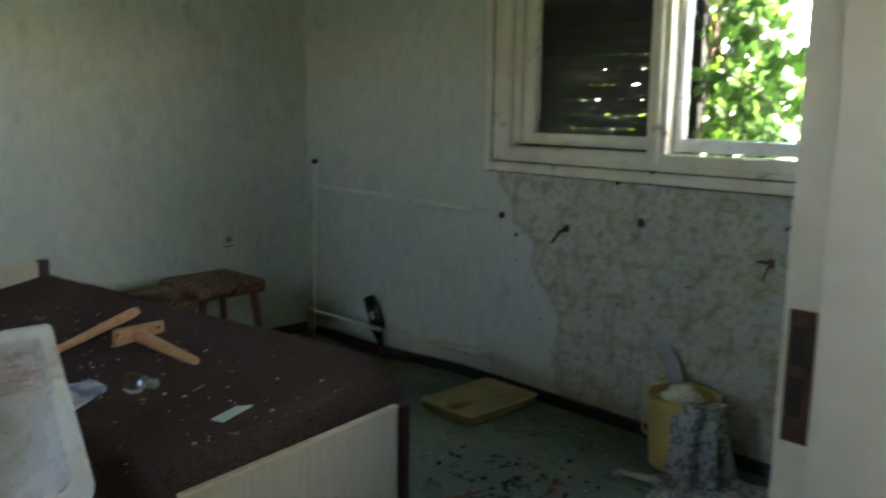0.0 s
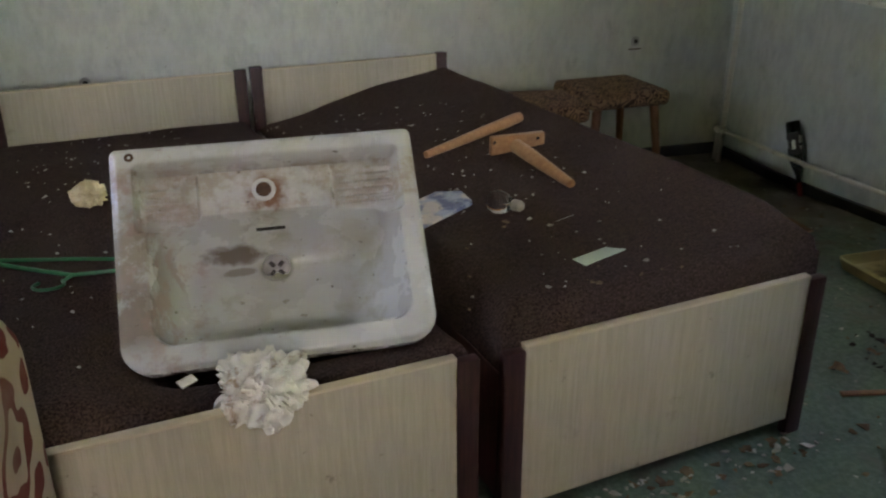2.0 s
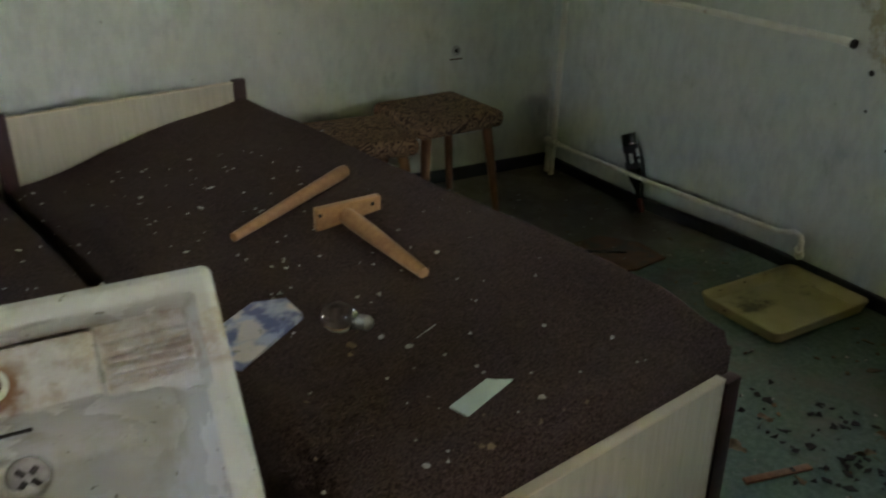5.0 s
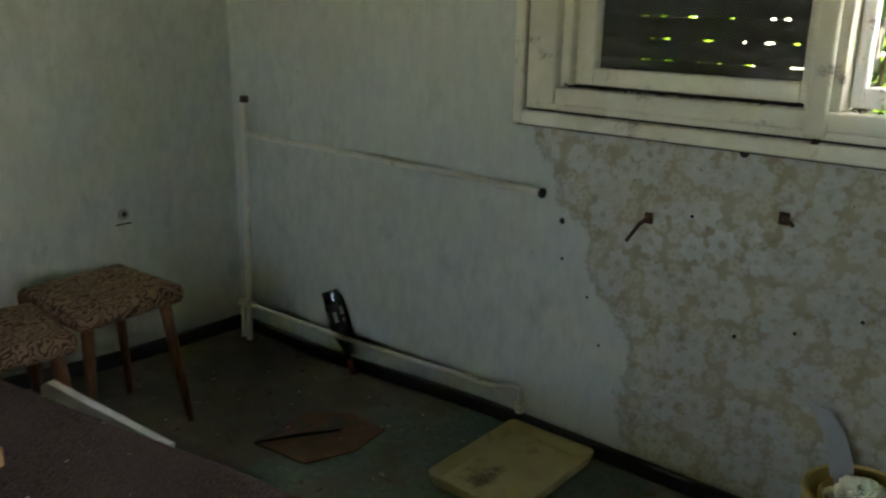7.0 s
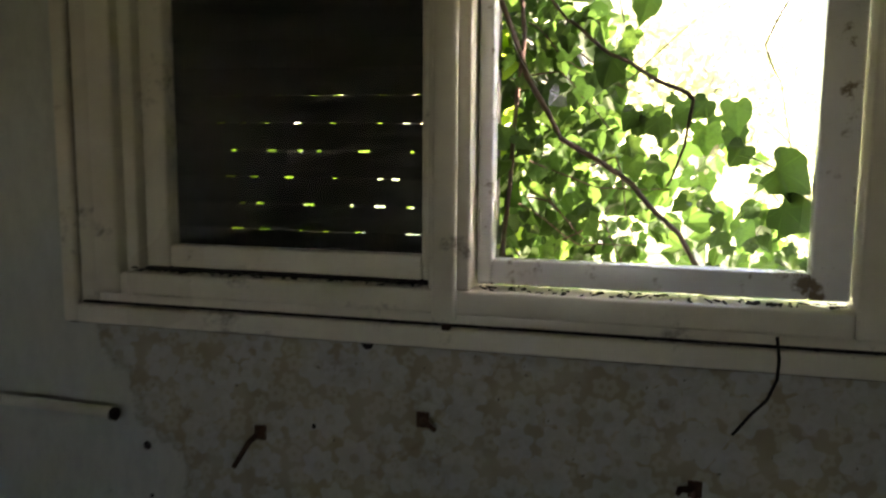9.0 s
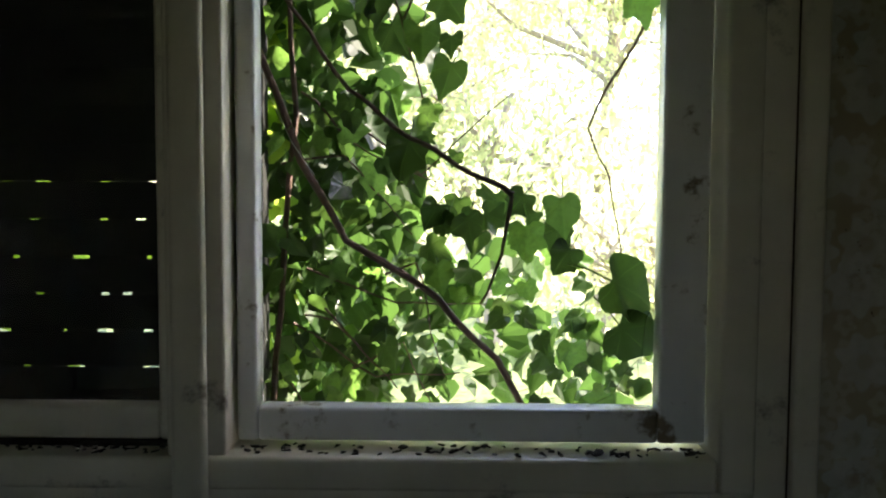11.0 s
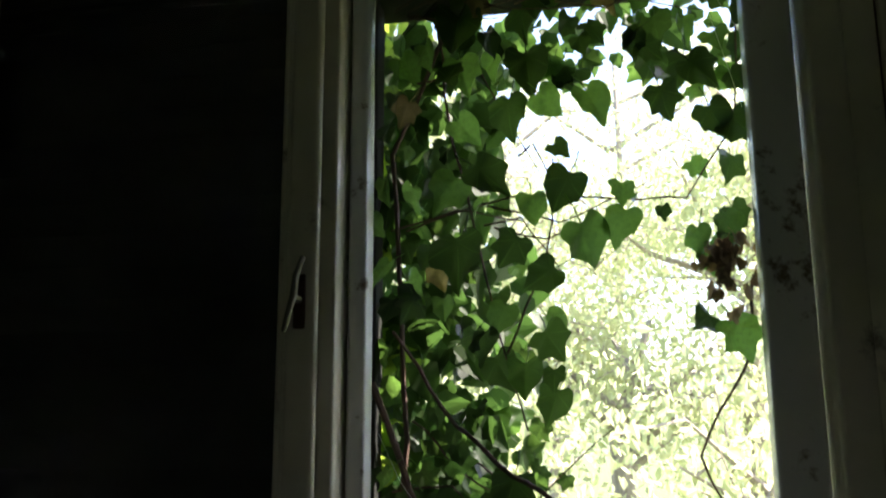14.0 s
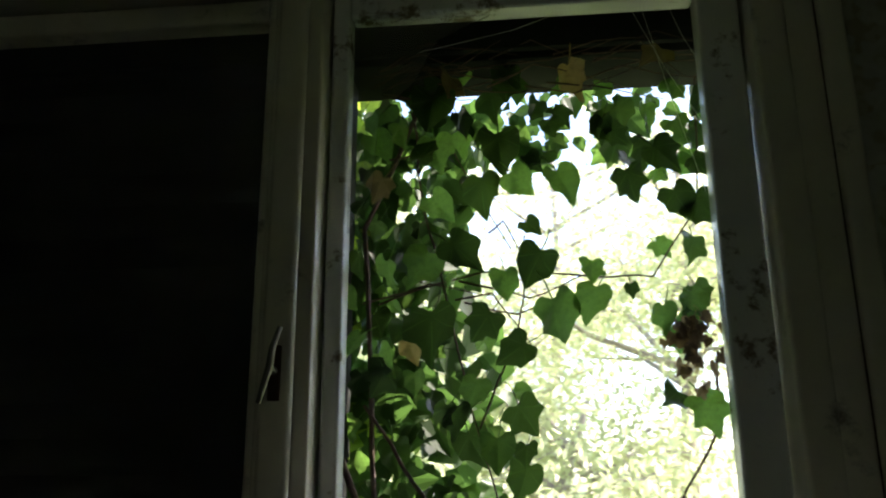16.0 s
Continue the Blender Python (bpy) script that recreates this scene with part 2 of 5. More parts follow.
    c = k.mix(k.ramp(k.noise(14, 3, 0.8, (1, 6, 1), (4, 1, 7)), 0.70, 0.74, 0.0, 0.5), c, (0.16, 0.11, 0.08))
    return k.end(c, k.ramp(k.noise(9, 5), 0.4, 0.65, 0.12, 0.45), 0.0, 0.5)


def upholstery_material(name, ground, ink, scale, bands):
    """Printed cloth: curling bands of dark ink on a lighter ground."""
    k = Nodes(name)
    swirl = k.noise(scale, 1.5, 0.4)
    wave = k.calc("SINE", k.calc("MULTIPLY", swirl, bands))
    c = k.mix(k.ramp(wave, 0.1, 0.35), ground, ink)
    c = k.mix(k.ramp(k.noise(5, 5, 0.6), 0.45, 0.75, 0.0, 0.5), c, tuple(v * 0.6 for v in ground))
    k.bump(k.noise(300, 2), 0.3, 0.001)
    return k.end(c, 0.9, 0.0, 0.2)


def leaf_material(name, a, b, glow, rough=0.4):
    """Leaf that lets light through, each with its own tone; paler veins run out from the stalk."""
    k = Nodes(name)
    rnd = k.node("ShaderNodeObjectInfo").outputs["Random"]
    turn = k.calc("ARCTAN2", k.axis(1), k.axis(0))
    rib = k.calc("ABSOLUTE", k.calc("SINE", k.calc("MULTIPLY", turn, 3.2)))
    rib = k.ramp(rib, 0.02, 0.14, 1.0, 0.0)
    mottle = k.noise(9, 5, 0.65)
    c = k.mix(rnd, a, b)
    c = k.mix(k.ramp(mottle, 0.5, 0.7, 0.0, 0.5), c, tuple(v * 0.55 for v in a))
    c = k.mix(k.calc("MULTIPLY", rib, 0.35), c, tuple(min(1.0, v * 2.2) for v in b))
    k.end(c, rough, 0.0, 0.5)
    thru = k.node("ShaderNodeBsdfTranslucent")
    # a random share passes far less light, standing in for leaves in shade
    tone = k.mix(k.ramp(rnd, 0.40, 1.0), tuple(v * 0.16 for v in glow), glow)
    tone = k.mix(k.calc("MULTIPLY", rib, 0.3), tone, tuple(v * 0.5 for v in glow))
    k.put(k.mix(k.ramp(mottle, 0.35, 0.7, 0.0, 0.4), tone, tuple(v * 0.3 for v in glow)), thru.inputs["Color"])
    mixer = k.node("ShaderNodeMixShader")
    mixer.inputs[0].default_value = 0.5
    k.put(k.b.outputs[0], mixer.inputs[1])
    k.put(thru.outputs[0], mixer.inputs[2])
    k.put(mixer.outputs[0], k.out.inputs["Surface"])
    return k.mat


def foliage_material(name, a, b, glow):
    """Leaves of one far crown, toned leaf by leaf."""
    k = Nodes(name)
    rnd = k.node("ShaderNodeNewGeometry").outputs["Random Per Island"]
    k.end(k.mix(rnd, a, b), 0.55, 0.0, 0.4)
    thru = k.node("ShaderNodeBsdfTranslucent")
    k.put(k.mix(rnd, glow, tuple(v * 0.6 for v in glow)), thru.inputs["Color"])
    mixer = k.node("ShaderNodeMixShader")
    mixer.inputs[0].default_value = 0.6
    k.put(k.b.outputs[0], mixer.inputs[1])
    k.put(thru.outputs[0], mixer.inputs[2])
    k.put(mixer.outputs[0], k.out.inputs["Surface"])
    return k.mat


def glass_material(name, dirt=0.0, rough=0.0, tint=(1, 1, 1)):
    """Window glass with a veil of dust."""
    k = Nodes(name)
    k.b.inputs["Transmission Weight"].default_value = 1.0
    k.b.inputs["IOR"].default_value = 1.45
    k.end(tint, rough, 0.0, 0.5)
    if dirt:
        veil = k.node("ShaderNodeBsdfDiffuse")
        veil.inputs["Color"].default_value = (0.45, 0.45, 0.42, 1)
        mixer = k.node("ShaderNodeMixShader")
        k.put(k.ramp(k.noise(5, 6, 0.7), 0.3, 0.8, dirt * 0.3, dirt * 2), mixer.inputs[0])
        k.put(k.b.outputs[0], mixer.inputs[1])
        k.put(veil.outputs[0], mixer.inputs[2])
        k.put(mixer.outputs[0], k.out.inputs["Surface"])
    return k.mat


M_WALL = wallpaper_material(False)
M_WALL_TORN = wallpaper_material(True)
M_LINO = lino_material()
M_COVER = carpet_material()
M_VENEER = veneer_material("pale_veneer", (0.40, 0.345, 0.245), (0.475, 0.415, 0.305))
M_POST = veneer_material("dark_post", (0.030, 0.010, 0.008), (0.060, 0.020, 0.015), rough=0.45, dirt=(0.09, 0.06, 0.05))
M_EDGE = plain("veneer_edge", (0.50, 0.42, 0.28), (0.58, 0.49, 0.34), 30, 0.6)
M_PAINT = plain("cream_paint", (0.64, 0.585, 0.47), (0.74, 0.685, 0.565), 9, 0.32, bump=0.12, dirt=(0.11, 0.075, 0.045), dirt_lo=0.57, dirt_hi=0.72, dirt_scale=7.0)
M_DOOR = plain("door_paint", (0.60, 0.53, 0.43), (0.66, 0.59, 0.49), 14, 0.5, bump=0.1, dirt=(0.35, 0.28, 0.2), dirt_lo=0.66, dirt_hi=0.85)
M_SKIRT = plain("black_skirting", (0.012, 0.012, 0.018), (0.025, 0.024, 0.030), 20, 0.55, dirt=(0.08, 0.07, 0.06), dirt_lo=0.66, dirt_hi=0.75)
M_CERAMIC = enamel_material()
M_METAL = plain("dull_metal", (0.30, 0.30, 0.29), (0.42, 0.41, 0.39), 40, 0.38, 1.0, dirt=(0.10, 0.06, 0.04))
M_OLDMETAL = plain("tarnished_metal", (0.13, 0.12, 0.11), (0.20, 0.19, 0.17), 40, 0.45, 1.0, dirt=(0.07, 0.04, 0.03))
M_RUST = plain("rusty_iron", (0.055, 0.028, 0.018), (0.11, 0.055, 0.03), 60, 0.8, 0.3, bump=0.5)
M_DARK = plain("dark_hole", (0.012, 0.010, 0.009), (0.03, 0.025, 0.02), 40, 0.9)
M_PIPE = plain("pipe_paint", (0.56, 0.53, 0.43), (0.66, 0.63, 0.54), 18, 0.4, dirt=(0.25, 0.14, 0.07), dirt_lo=0.58, dirt_hi=0.7, dirt_scale=9.0)
M_PLASTER = plain("plaster", (0.55, 0.55, 0.52), (0.64, 0.64, 0.61), 10, 0.9, dirt=(0.35, 0.33, 0.28))
M_RENDER = plain("outer_render", (0.42, 0.40, 0.36), (0.5, 0.48, 0.43), 14, 0.9, dirt=(0.25, 0.24, 0.2))
M_ROOF = plain("roof_sheet", (0.16, 0.09, 0.06), (0.22, 0.12, 0.08), 9, 0.85)
M_LEGWOOD = veneer_material("beech_leg", (0.36, 0.17, 0.07), (0.48, 0.25, 0.11), (6, 6, 6), (0.16, 0.08, 0.04), 0.4)
M_STOOLWOOD = veneer_material("stool_leg", (0.16, 0.065, 0.03), (0.25, 0.11, 0.05), (8, 8, 0.8), (0.06, 0.03, 0.02), 0.4)
M_STOOL = upholstery_material("stool_cloth", (0.22, 0.135, 0.075), (0.060, 0.032, 0.020), 23, 46)
M_FLORAL = upholstery_material("armchair_cloth", (0.50, 0.38, 0.28), (0.17, 0.030, 0.022), 11, 24)
M_TRAY = plain("yellowed_plastic", (0.40, 0.33, 0.15), (0.50, 0.42, 0.22), 8, 0.55, dirt=(0.10, 0.075, 0.04), dirt_lo=0.54, dirt_hi=0.70, dirt_scale=5.0)
M_BUCKET = plain("yellow_bucket", (0.52, 0.36, 0.10), (0.60, 0.44, 0.16), 7, 0.42, dirt=(0.25, 0.17, 0.08))
# sash paint whitened to hold the sky's haze in its colour; dirt patches aside
M_SASH_HAZE = plain("hazed_sash_paint", (0.76, 0.76, 0.77), (0.84, 0.84, 0.84), 9, 0.25, bump=0.12, dirt=(0.22, 0.17, 0.12), dirt_lo=0.57, dirt_hi=0.66, dirt_scale=11.0)
M_CLOTH = upholstery_material("grey_print_cloth", (0.42, 0.42, 0.42), (0.22, 0.22, 0.24), 26, 20)
M_PAPER = plain("crumpled_paper", (0.66, 0.63, 0.54), (0.74, 0.71, 0.63), 12, 0.85, dirt=(0.36, 0.23, 0.13), dirt_lo=0.53, dirt_hi=0.66, dirt_scale=14.0)
M_YPAPER = plain("yellowed_paper", (0.55, 0.44, 0.24), (0.66, 0.58, 0.38), 25, 0.85, dirt=(0.3, 0.2, 0.1))
M_WHITE = plain("white_board", (0.66, 0.66, 0.64), (0.74, 0.74, 0.72), 12, 0.7, dirt=(0.45, 0.42, 0.36))
M_PALE = plain("greyish_paper", (0.36, 0.36, 0.40), (0.42, 0.42, 0.46), 14, 0.8)
M_STRIP = plain("pale_green_strip", (0.46, 0.56, 0.47), (0.54, 0.63, 0.54), 22, 0.45)
M_GREEN = plain("green_plastic", (0.012, 0.13, 0.055), (0.02, 0.19, 0.08), 20, 0.35)
M_CHIP = plain("paint_chips", (0.26, 0.24, 0.20), (0.50, 0.48, 0.43), 30, 0.85)
M_BROWNBIT = plain("dry_litter", (0.10, 0.06, 0.03), (0.22, 0.15, 0.08), 30, 0.9)
M_BOARD = plain("brown_hardboard", (0.13, 0.055, 0.025), (0.20, 0.09, 0.045), 14, 0.7, dirt=(0.075, 0.065, 0.048), dirt_lo=0.44, dirt_hi=0.58, dirt_scale=5.0)
M_BOTTLE = glass_material("dark_green_glass", 0.04, 0.05, (0.02, 0.045, 0.02))
M_CLEAR = glass_material("clear_glass")
M_CLEAR.node_tree.nodes["Principled BSDF"].inputs["IOR"].default_value = 1.30
M_PANE = glass_material("window_glass", 0.02)
M_BRASS = plain("lamp_cap", (0.26, 0.24, 0.20), (0.38, 0.35, 0.30), 60, 0.45, 1.0)
M_RED = plain("red_cap", (0.12, 0.012, 0.014), (0.18, 0.02, 0.02), 20, 0.4)
M_LABEL = plain("bottle_label", (0.50, 0.49, 0.44), (0.62, 0.60, 0.54), 30, 0.6, dirt=(0.1, 0.09, 0.08), dirt_lo=0.5, dirt_hi=0.6, dirt_scale=40.0)
M_SLAT = plain("shutter_slat", (0.016, 0.018, 0.015), (0.028, 0.030, 0.026), 16, 0.85, spec=0.12, dirt=(0.012, 0.014, 0.01))
M_BARK = plain("bark", (0.24, 0.20, 0.165), (0.38, 0.33, 0.28), 24, 0.9, bump=0.8, stretch=(1, 1, 0.3))
M_STEM = plain("ivy_stem", (0.06, 0.035, 0.025), (0.12, 0.075, 0.05), 60, 0.8, bump=0.5)
M_IVY = leaf_material("ivy_leaf", (0.015, 0.042, 0.016), (0.055, 0.115, 0.030), (0.20, 0.40, 0.07))
M_DEADLEAF = leaf_material("dead_leaf", (0.30, 0.19, 0.11), (0.42, 0.29, 0.18), (0.36, 0.24, 0.12))
M_IVYOLD = leaf_material("faded_ivy_leaf", (0.30, 0.24, 0.09), (0.38, 0.27, 0.13), (0.40, 0.32, 0.10))
# paler than real foliage: the glare of overlit leaves is put into the colour
M_CROWN = foliage_material("glare_paled_leaves", (0.26, 0.32, 0.11), (0.52, 0.54, 0.30), (0.72, 0.78, 0.46))
M_GRASS = plain("grass", (0.07, 0.11, 0.03), (0.13, 0.16, 0.06), 30, 0.95, bump=0.8, dirt=(0.10, 0.08, 0.045))


# ---------- mesh tools ----------
def box(bm, x0, x1, y0, y1, z0, z1, bevel=0.0, seg=2):
    geom = bmesh.ops.create_cube(bm, size=1.0, matrix=Matrix.LocRotScale(((x0 + x1) / 2, (y0 + y1) / 2, (z0 + z1) / 2), None, (abs(x1 - x0), abs(y1 - y0), abs(z1 - z0))))
    if bevel:
        edges = list({e for v in geom["verts"] for e in v.link_edges})
        bmesh.ops.bevel(bm, geom=edges, offset=bevel, segments=seg, affect="EDGES", profile=0.5)
    return bm


def boxed(*a, **k):
    return box(bmesh.new(), *a, **k)


def tube(bm, points, radii, seg=8, caps=True):
    """A tapered round bar along points."""
    points = [Vector(p) for p in points]
    if isinstance(radii, (int, float)):
        radii = [radii] * len(points)
    rings = []
    side = None
    for i, p in enumerate(points):
        d = (points[min(i + 1, len(points) - 1)] - points[max(i - 1, 0)]).normalized()
        if side is None:
            side = d.orthogonal().normalized()
        side = (side - d * side.dot(d)).normalized()
        up = d.cross(side)
        rings.append([bm.verts.new(p + (side * math.cos(a) + up * math.sin(a)) * radii[i]) for a in (2 * math.pi * j / seg for j in range(seg))])
    for r0, r1 in zip(rings, rings[1:]):
        for j in range(seg):
            bm.faces.new((r0[j], r0[(j + 1) % seg], r1[(j + 1) % seg], r1[j]))
    if caps:
        bm.faces.new(list(reversed(rings[0])))
        bm.faces.new(rings[-1])
    return bm


def lathe(bm, profile, seg=28):
    """Turns (radius, height) pairs about z."""
    rings = []
    for r, z in profile:
        rings.append([bm.verts.new((r * math.cos(2 * math.pi * j / seg), r * math.sin(2 * math.pi * j / seg), z)) for j in range(seg)])
    for r0, r1 in zip(rings, rings[1:]):
        for j in range(seg):
            bm.faces.new((r0[j], r0[(j + 1) % seg], r1[(j + 1) % seg], r1[j]))
    bm.faces.new(list(reversed(rings[0])))
    bm.faces.new(rings[-1])
    return bm


def shaped(bm, name, material, smooth=True, angle=40):
    bmesh.ops.recalc_face_normals(bm, faces=bm.faces)
    mesh = bpy.data.meshes.new(name)
    if smooth:
        for f in bm.faces:
            f.smooth = True
        for e in bm.edges:
            if len(e.link_faces) == 2 and e.calc_face_angle(0) > radians(angle):
                e.smooth = False
    bm.to_mesh(mesh)
    bm.free()
    mesh.materials.append(material)
    return mesh


def part(name, bm, material, parent, label="", smooth=True, at=None):
    ob = new(name, shaped(bm, name, material, smooth))
    ob.parent = parent
    if at is not None:
        ob.matrix_basis = at
    return tagged(ob, label)


def thing(name, label, category, m=None, group="", kind=""):
    ob = new(name)
    ob.empty_display_size = 0.1
    if m is not None:
        ob.matrix_basis = m
    return tagged(ob, label, category, group, kind)


def single(name, bm, material, label, category, m=None, group="", kind="", smooth=True):
    ob = new(name, shaped(bm, name, material, smooth))
    if m is not None:
        ob.matrix_basis = m
    return tagged(ob, label, category, group, kind)


rng = random.Random(7)

# ---------- the room ----------
XL, YW, XD, YB, ZC = -3.62, 3.0, 0.02, -1.35, 2.66
WX0, WX1, WZ0, WZ1 = -2.105, -0.528, 1.05, 2.565


def wall(name, pieces, material, label):
    bm = bmesh.new()
    for p in pieces:
        box(bm, *p)
    return single(name, bm, material, label, "wall", kind="structure", smooth=False)


wall("wall_window", [(XL - 0.3, WX0, YW, YW + 0.3, -0.2, ZC), (WX1, XD + 0.28, YW, YW + 0.3, -0.2, ZC), (WX0, WX1, YW, YW + 0.3, -0.2, WZ0), (WX0, WX1, YW, YW + 0.3, WZ1, ZC)],
     M_WALL_TORN, "papered wall with torn strip of old floral wallpaper")
wall("wall_left", [(XL - 0.3, XL, YB - 0.3, YW, -0.2, ZC)], M_WALL, "stained pale grey-green papered wall")
# opening is unseen, added so sky and a fill lamp reach the window wall
wall("wall_back", [(XL, -1.78, YB - 0.3, YB, -0.2, ZC), (-1.12, XD, YB - 0.3, YB, -0.2, ZC), (-1.78, -1.12, YB - 0.3, YB, -0.2, 1.34), (-1.78, -1.12, YB - 0.3, YB, 1.87, ZC)], M_WALL, "papered wall with an unseen opening added for light")
DY0, DY1, DH = 0.20, 1.274, 2.06
wall("wall_door", [(XD, XD + 0.22, YB - 0.3, DY0, -0.2, ZC), (XD, XD + 0.22, DY1, YW, -0.2, ZC), (XD, XD + 0.22, DY0, DY1, DH, ZC)], M_WALL, "papered wall with an open doorway")
def dip(x, y):
    """How far the old floor has sunk towards the corner by the pipes."""
    def ease(a, b, v):
        k = min(max((v - a) / (b - a), 0.0), 1.0)
        return k * k * (3 - 2 * k)
    return -0.050 * ease(-2.15, -3.2, x) * ease(1.7, 2.5, y)


bm = bmesh.new()
xs = [XL - 0.3 + (2.9 - XL) * i / 60 for i in range(61)]
ys = [YB - 0.3 + (YW + 0.32 - YB) * j / 50 for j in range(51)]
grid = [[bm.verts.new((x, y, dip(x, y))) for y in ys] for x in xs]
for i in range(60):
    for j in range(50):
        bm.faces.new((grid[i][j], grid[i + 1][j], grid[i + 1][j + 1], grid[i][j + 1]))
edge = [grid[i][0] for i in range(61)] + [grid[60][j] for j in range(1, 51)] + [grid[i][50] for i in range(59, -1, -1)] + [grid[0][j] for j in range(49, 0, -1)]
low = [bm.verts.new((v.co.x, v.co.y, -0.2)) for v in edge]
for i in range(len(edge)):
    j = (i + 1) % len(edge)
    bm.faces.new((edge[i], low[i], low[j], edge[j]))
bm.faces.new(low)
single("floor", bm, M_LINO, "worn dirty green linoleum floor with litter", "floor", kind="structure", smooth=False)
single("ceiling", boxed(XL - 0.3, 2.6, YB - 0.3, YW + 0.3, ZC, ZC + 0.2), M_PLASTER, "plain plastered ceiling", "ceiling", kind="structure", smooth=False)
# out of view; added so the house shades the window and ivy
single("roof", boxed(XL - 0.7, 2.9, YB - 0.7, YW + 0.34, ZC + 0.204, ZC + 0.34), M_ROOF, "flat overhanging roof, unseen, added to block the sun", "roof", kind="structure", smooth=False)
# hallway behind the doorway, with an unseen opening added to brighten the room
HX = 2.3
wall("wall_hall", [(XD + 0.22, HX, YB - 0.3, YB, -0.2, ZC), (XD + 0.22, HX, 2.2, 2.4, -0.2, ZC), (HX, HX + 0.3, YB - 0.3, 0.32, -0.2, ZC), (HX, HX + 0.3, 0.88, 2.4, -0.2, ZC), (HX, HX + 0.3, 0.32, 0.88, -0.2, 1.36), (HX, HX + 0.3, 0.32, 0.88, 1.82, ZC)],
     M_PLASTER, "plain plastered hallway wall with an opening added for light")

bm = bmesh.new()
strips = []
for i in range(41):
    x = XL + (XD - XL) * i / 40
    d = dip(x, YW)
    strips.append([bm.verts.new((x, y, z + d)) for y, z in ((YW, -0.005), (YW - 0.02, -0.005), (YW - 0.02, 0.043), (YW - 0.016, 0.047), (YW, 0.047))])
for a, b in zip(strips, strips[1:]):
    for i in range(5):
        j = (i + 1) % 5
        bm.faces.new((a[i], b[i], b[j], a[j]))
bm.faces.new(strips[0]), bm.faces.new(strips[-1])
single("baseboard", bm, M_SKIRT, "low black skirting strip along the wall", "baseboard", kind="structure")
bm = bmesh.new()
strips = []
for i in range(41):
    y = YB + (YW - 0.02 - YB) * i / 40
    d = dip(XL, y)
    strips.append([bm.verts.new((x, y, z + d)) for x, z in ((XL, -0.005), (XL + 0.02, -0.005), (XL + 0.02, 0.050), (XL + 0.016, 0.055), (XL, 0.055))])
for a, b in zip(strips, strips[1:]):
    for i in range(5):
        j = (i + 1) % 5
        bm.faces.new((a[i], b[i], b[j], a[j]))
bm.faces.new(strips[0]), bm.faces.new(strips[-1])
single("baseboard", bm, M_SKIRT, "low black skirting strip along the wall", "baseboard", kind="structure")

# door frame with its mortised strike plate
door = thing("door_1", "cream painted door frame with rusty strike plate", "door frame", kind="structure")
part("jamb", boxed(XD - 0.012, XD + 0.034, DY1 - 0.020, DY1 + 0.02, 0, DH - 0.02, 0.003), M_DOOR, door)
part("stop", boxed(XD + 0.034, XD + 0.232, DY1 - 0.040, DY1 + 0.02, 0, DH - 0.02, 0.004), M_DOOR, door)
part("jamb", boxed(XD - 0.012, XD + 0.232, DY0 - 0.02, DY0 + 0.022, 0, DH - 0.02, 0.004), M_DOOR, door)
part("head", boxed(XD - 0.012, XD + 0.232, DY0 - 0.02, DY1 + 0.02, DH - 0.02, DH + 0.02, 0.004), M_DOOR, door)
part("casing", boxed(XD - 0.026, XD - 0.013, DY1 - 0.002, DY1 + 0.075, 0, DH + 0.08, 0.005), M_DOOR, door)
part("casing", boxed(XD - 0.026, XD - 0.013, DY0 - 0.075, DY0 + 0.0, 0, DH + 0.08, 0.005), M_DOOR, door)
plate = part("strike_plate", boxed(XD - 0.008, XD + 0.026, DY1 - 0.0225, DY1 - 0.0205, 0.865, 1.035, 0.0006), M_RUST, door, "rusty strike plate in a chipped recess")
part("latch_hole", boxed(XD - 0.002, XD + 0.016, DY1 - 0.0238, DY1 - 0.0230, 0.965, 1.015), M_DARK, plate)
part("bolt_hole", boxed(XD - 0.002, XD + 0.016, DY1 - 0.0238, DY1 - 0.0230, 0.90, 0.95), M_DARK, plate)

# ---------- window ----------
win = thing("window_1", "weathered cream double window with one broken pane", "window", kind="structure")
YT = YW - 0.026
# outer bead, a lower fillet inside it, then the frame proper
for x0, x1 in ((-2.184, -2.147), (-0.486, -0.449)):
    part("trim", boxed(x0, x1, YT, YW, 0.992, 2.648, 0.007, 3), M_PAINT, win)
part("trim", boxed(-2.147, -0.486, YT + 0.001, YW, 2.612, 2.648, 0.007, 3), M_PAINT, win)
part("sill", boxed(-2.147, -0.486, YT - 0.004, YW, 0.992, 1.034, 0.007, 3), M_PAINT, win)
for x0, x1 in ((-2.147, -2.102), (-0.532, -0.486)):
    part("fillet", boxed(x0, x1, YW - 0.010, YW, 1.034, 2.612, 0.002), M_PAINT, win)
part("fillet", boxed(-2.102, -0.532, YW - 0.010, YW, 2.562, 2.612, 0.002), M_PAINT, win)
part("fillet", boxed(-2.102, -0.532, YW - 0.009, YW, 1.038, 1.060, 0.002), M_PAINT, win)
# thin dark strips laid on as shadow lines along the beads, partly dirt
part("shadow_gap", boxed(-2.180, -0.452, YW - 0.006, YW - 0.001, 0.9865, 0.9915), M_DARK, win, "dark strip drawn as the shadow line under the sill bead")
part("shadow_gap", boxed(-2.140, -0.490, YW - 0.013, YW - 0.0105, 1.0345, 1.040), M_DARK, win, "dark strip for dirt and shade behind the sill bead")
for x in (-2.1465, -0.4885):
    part("shadow_gap", boxed(x, x + 0.002, YW - 0.0125, YW - 0.0105, 1.04, 2.61), M_RUST, win)
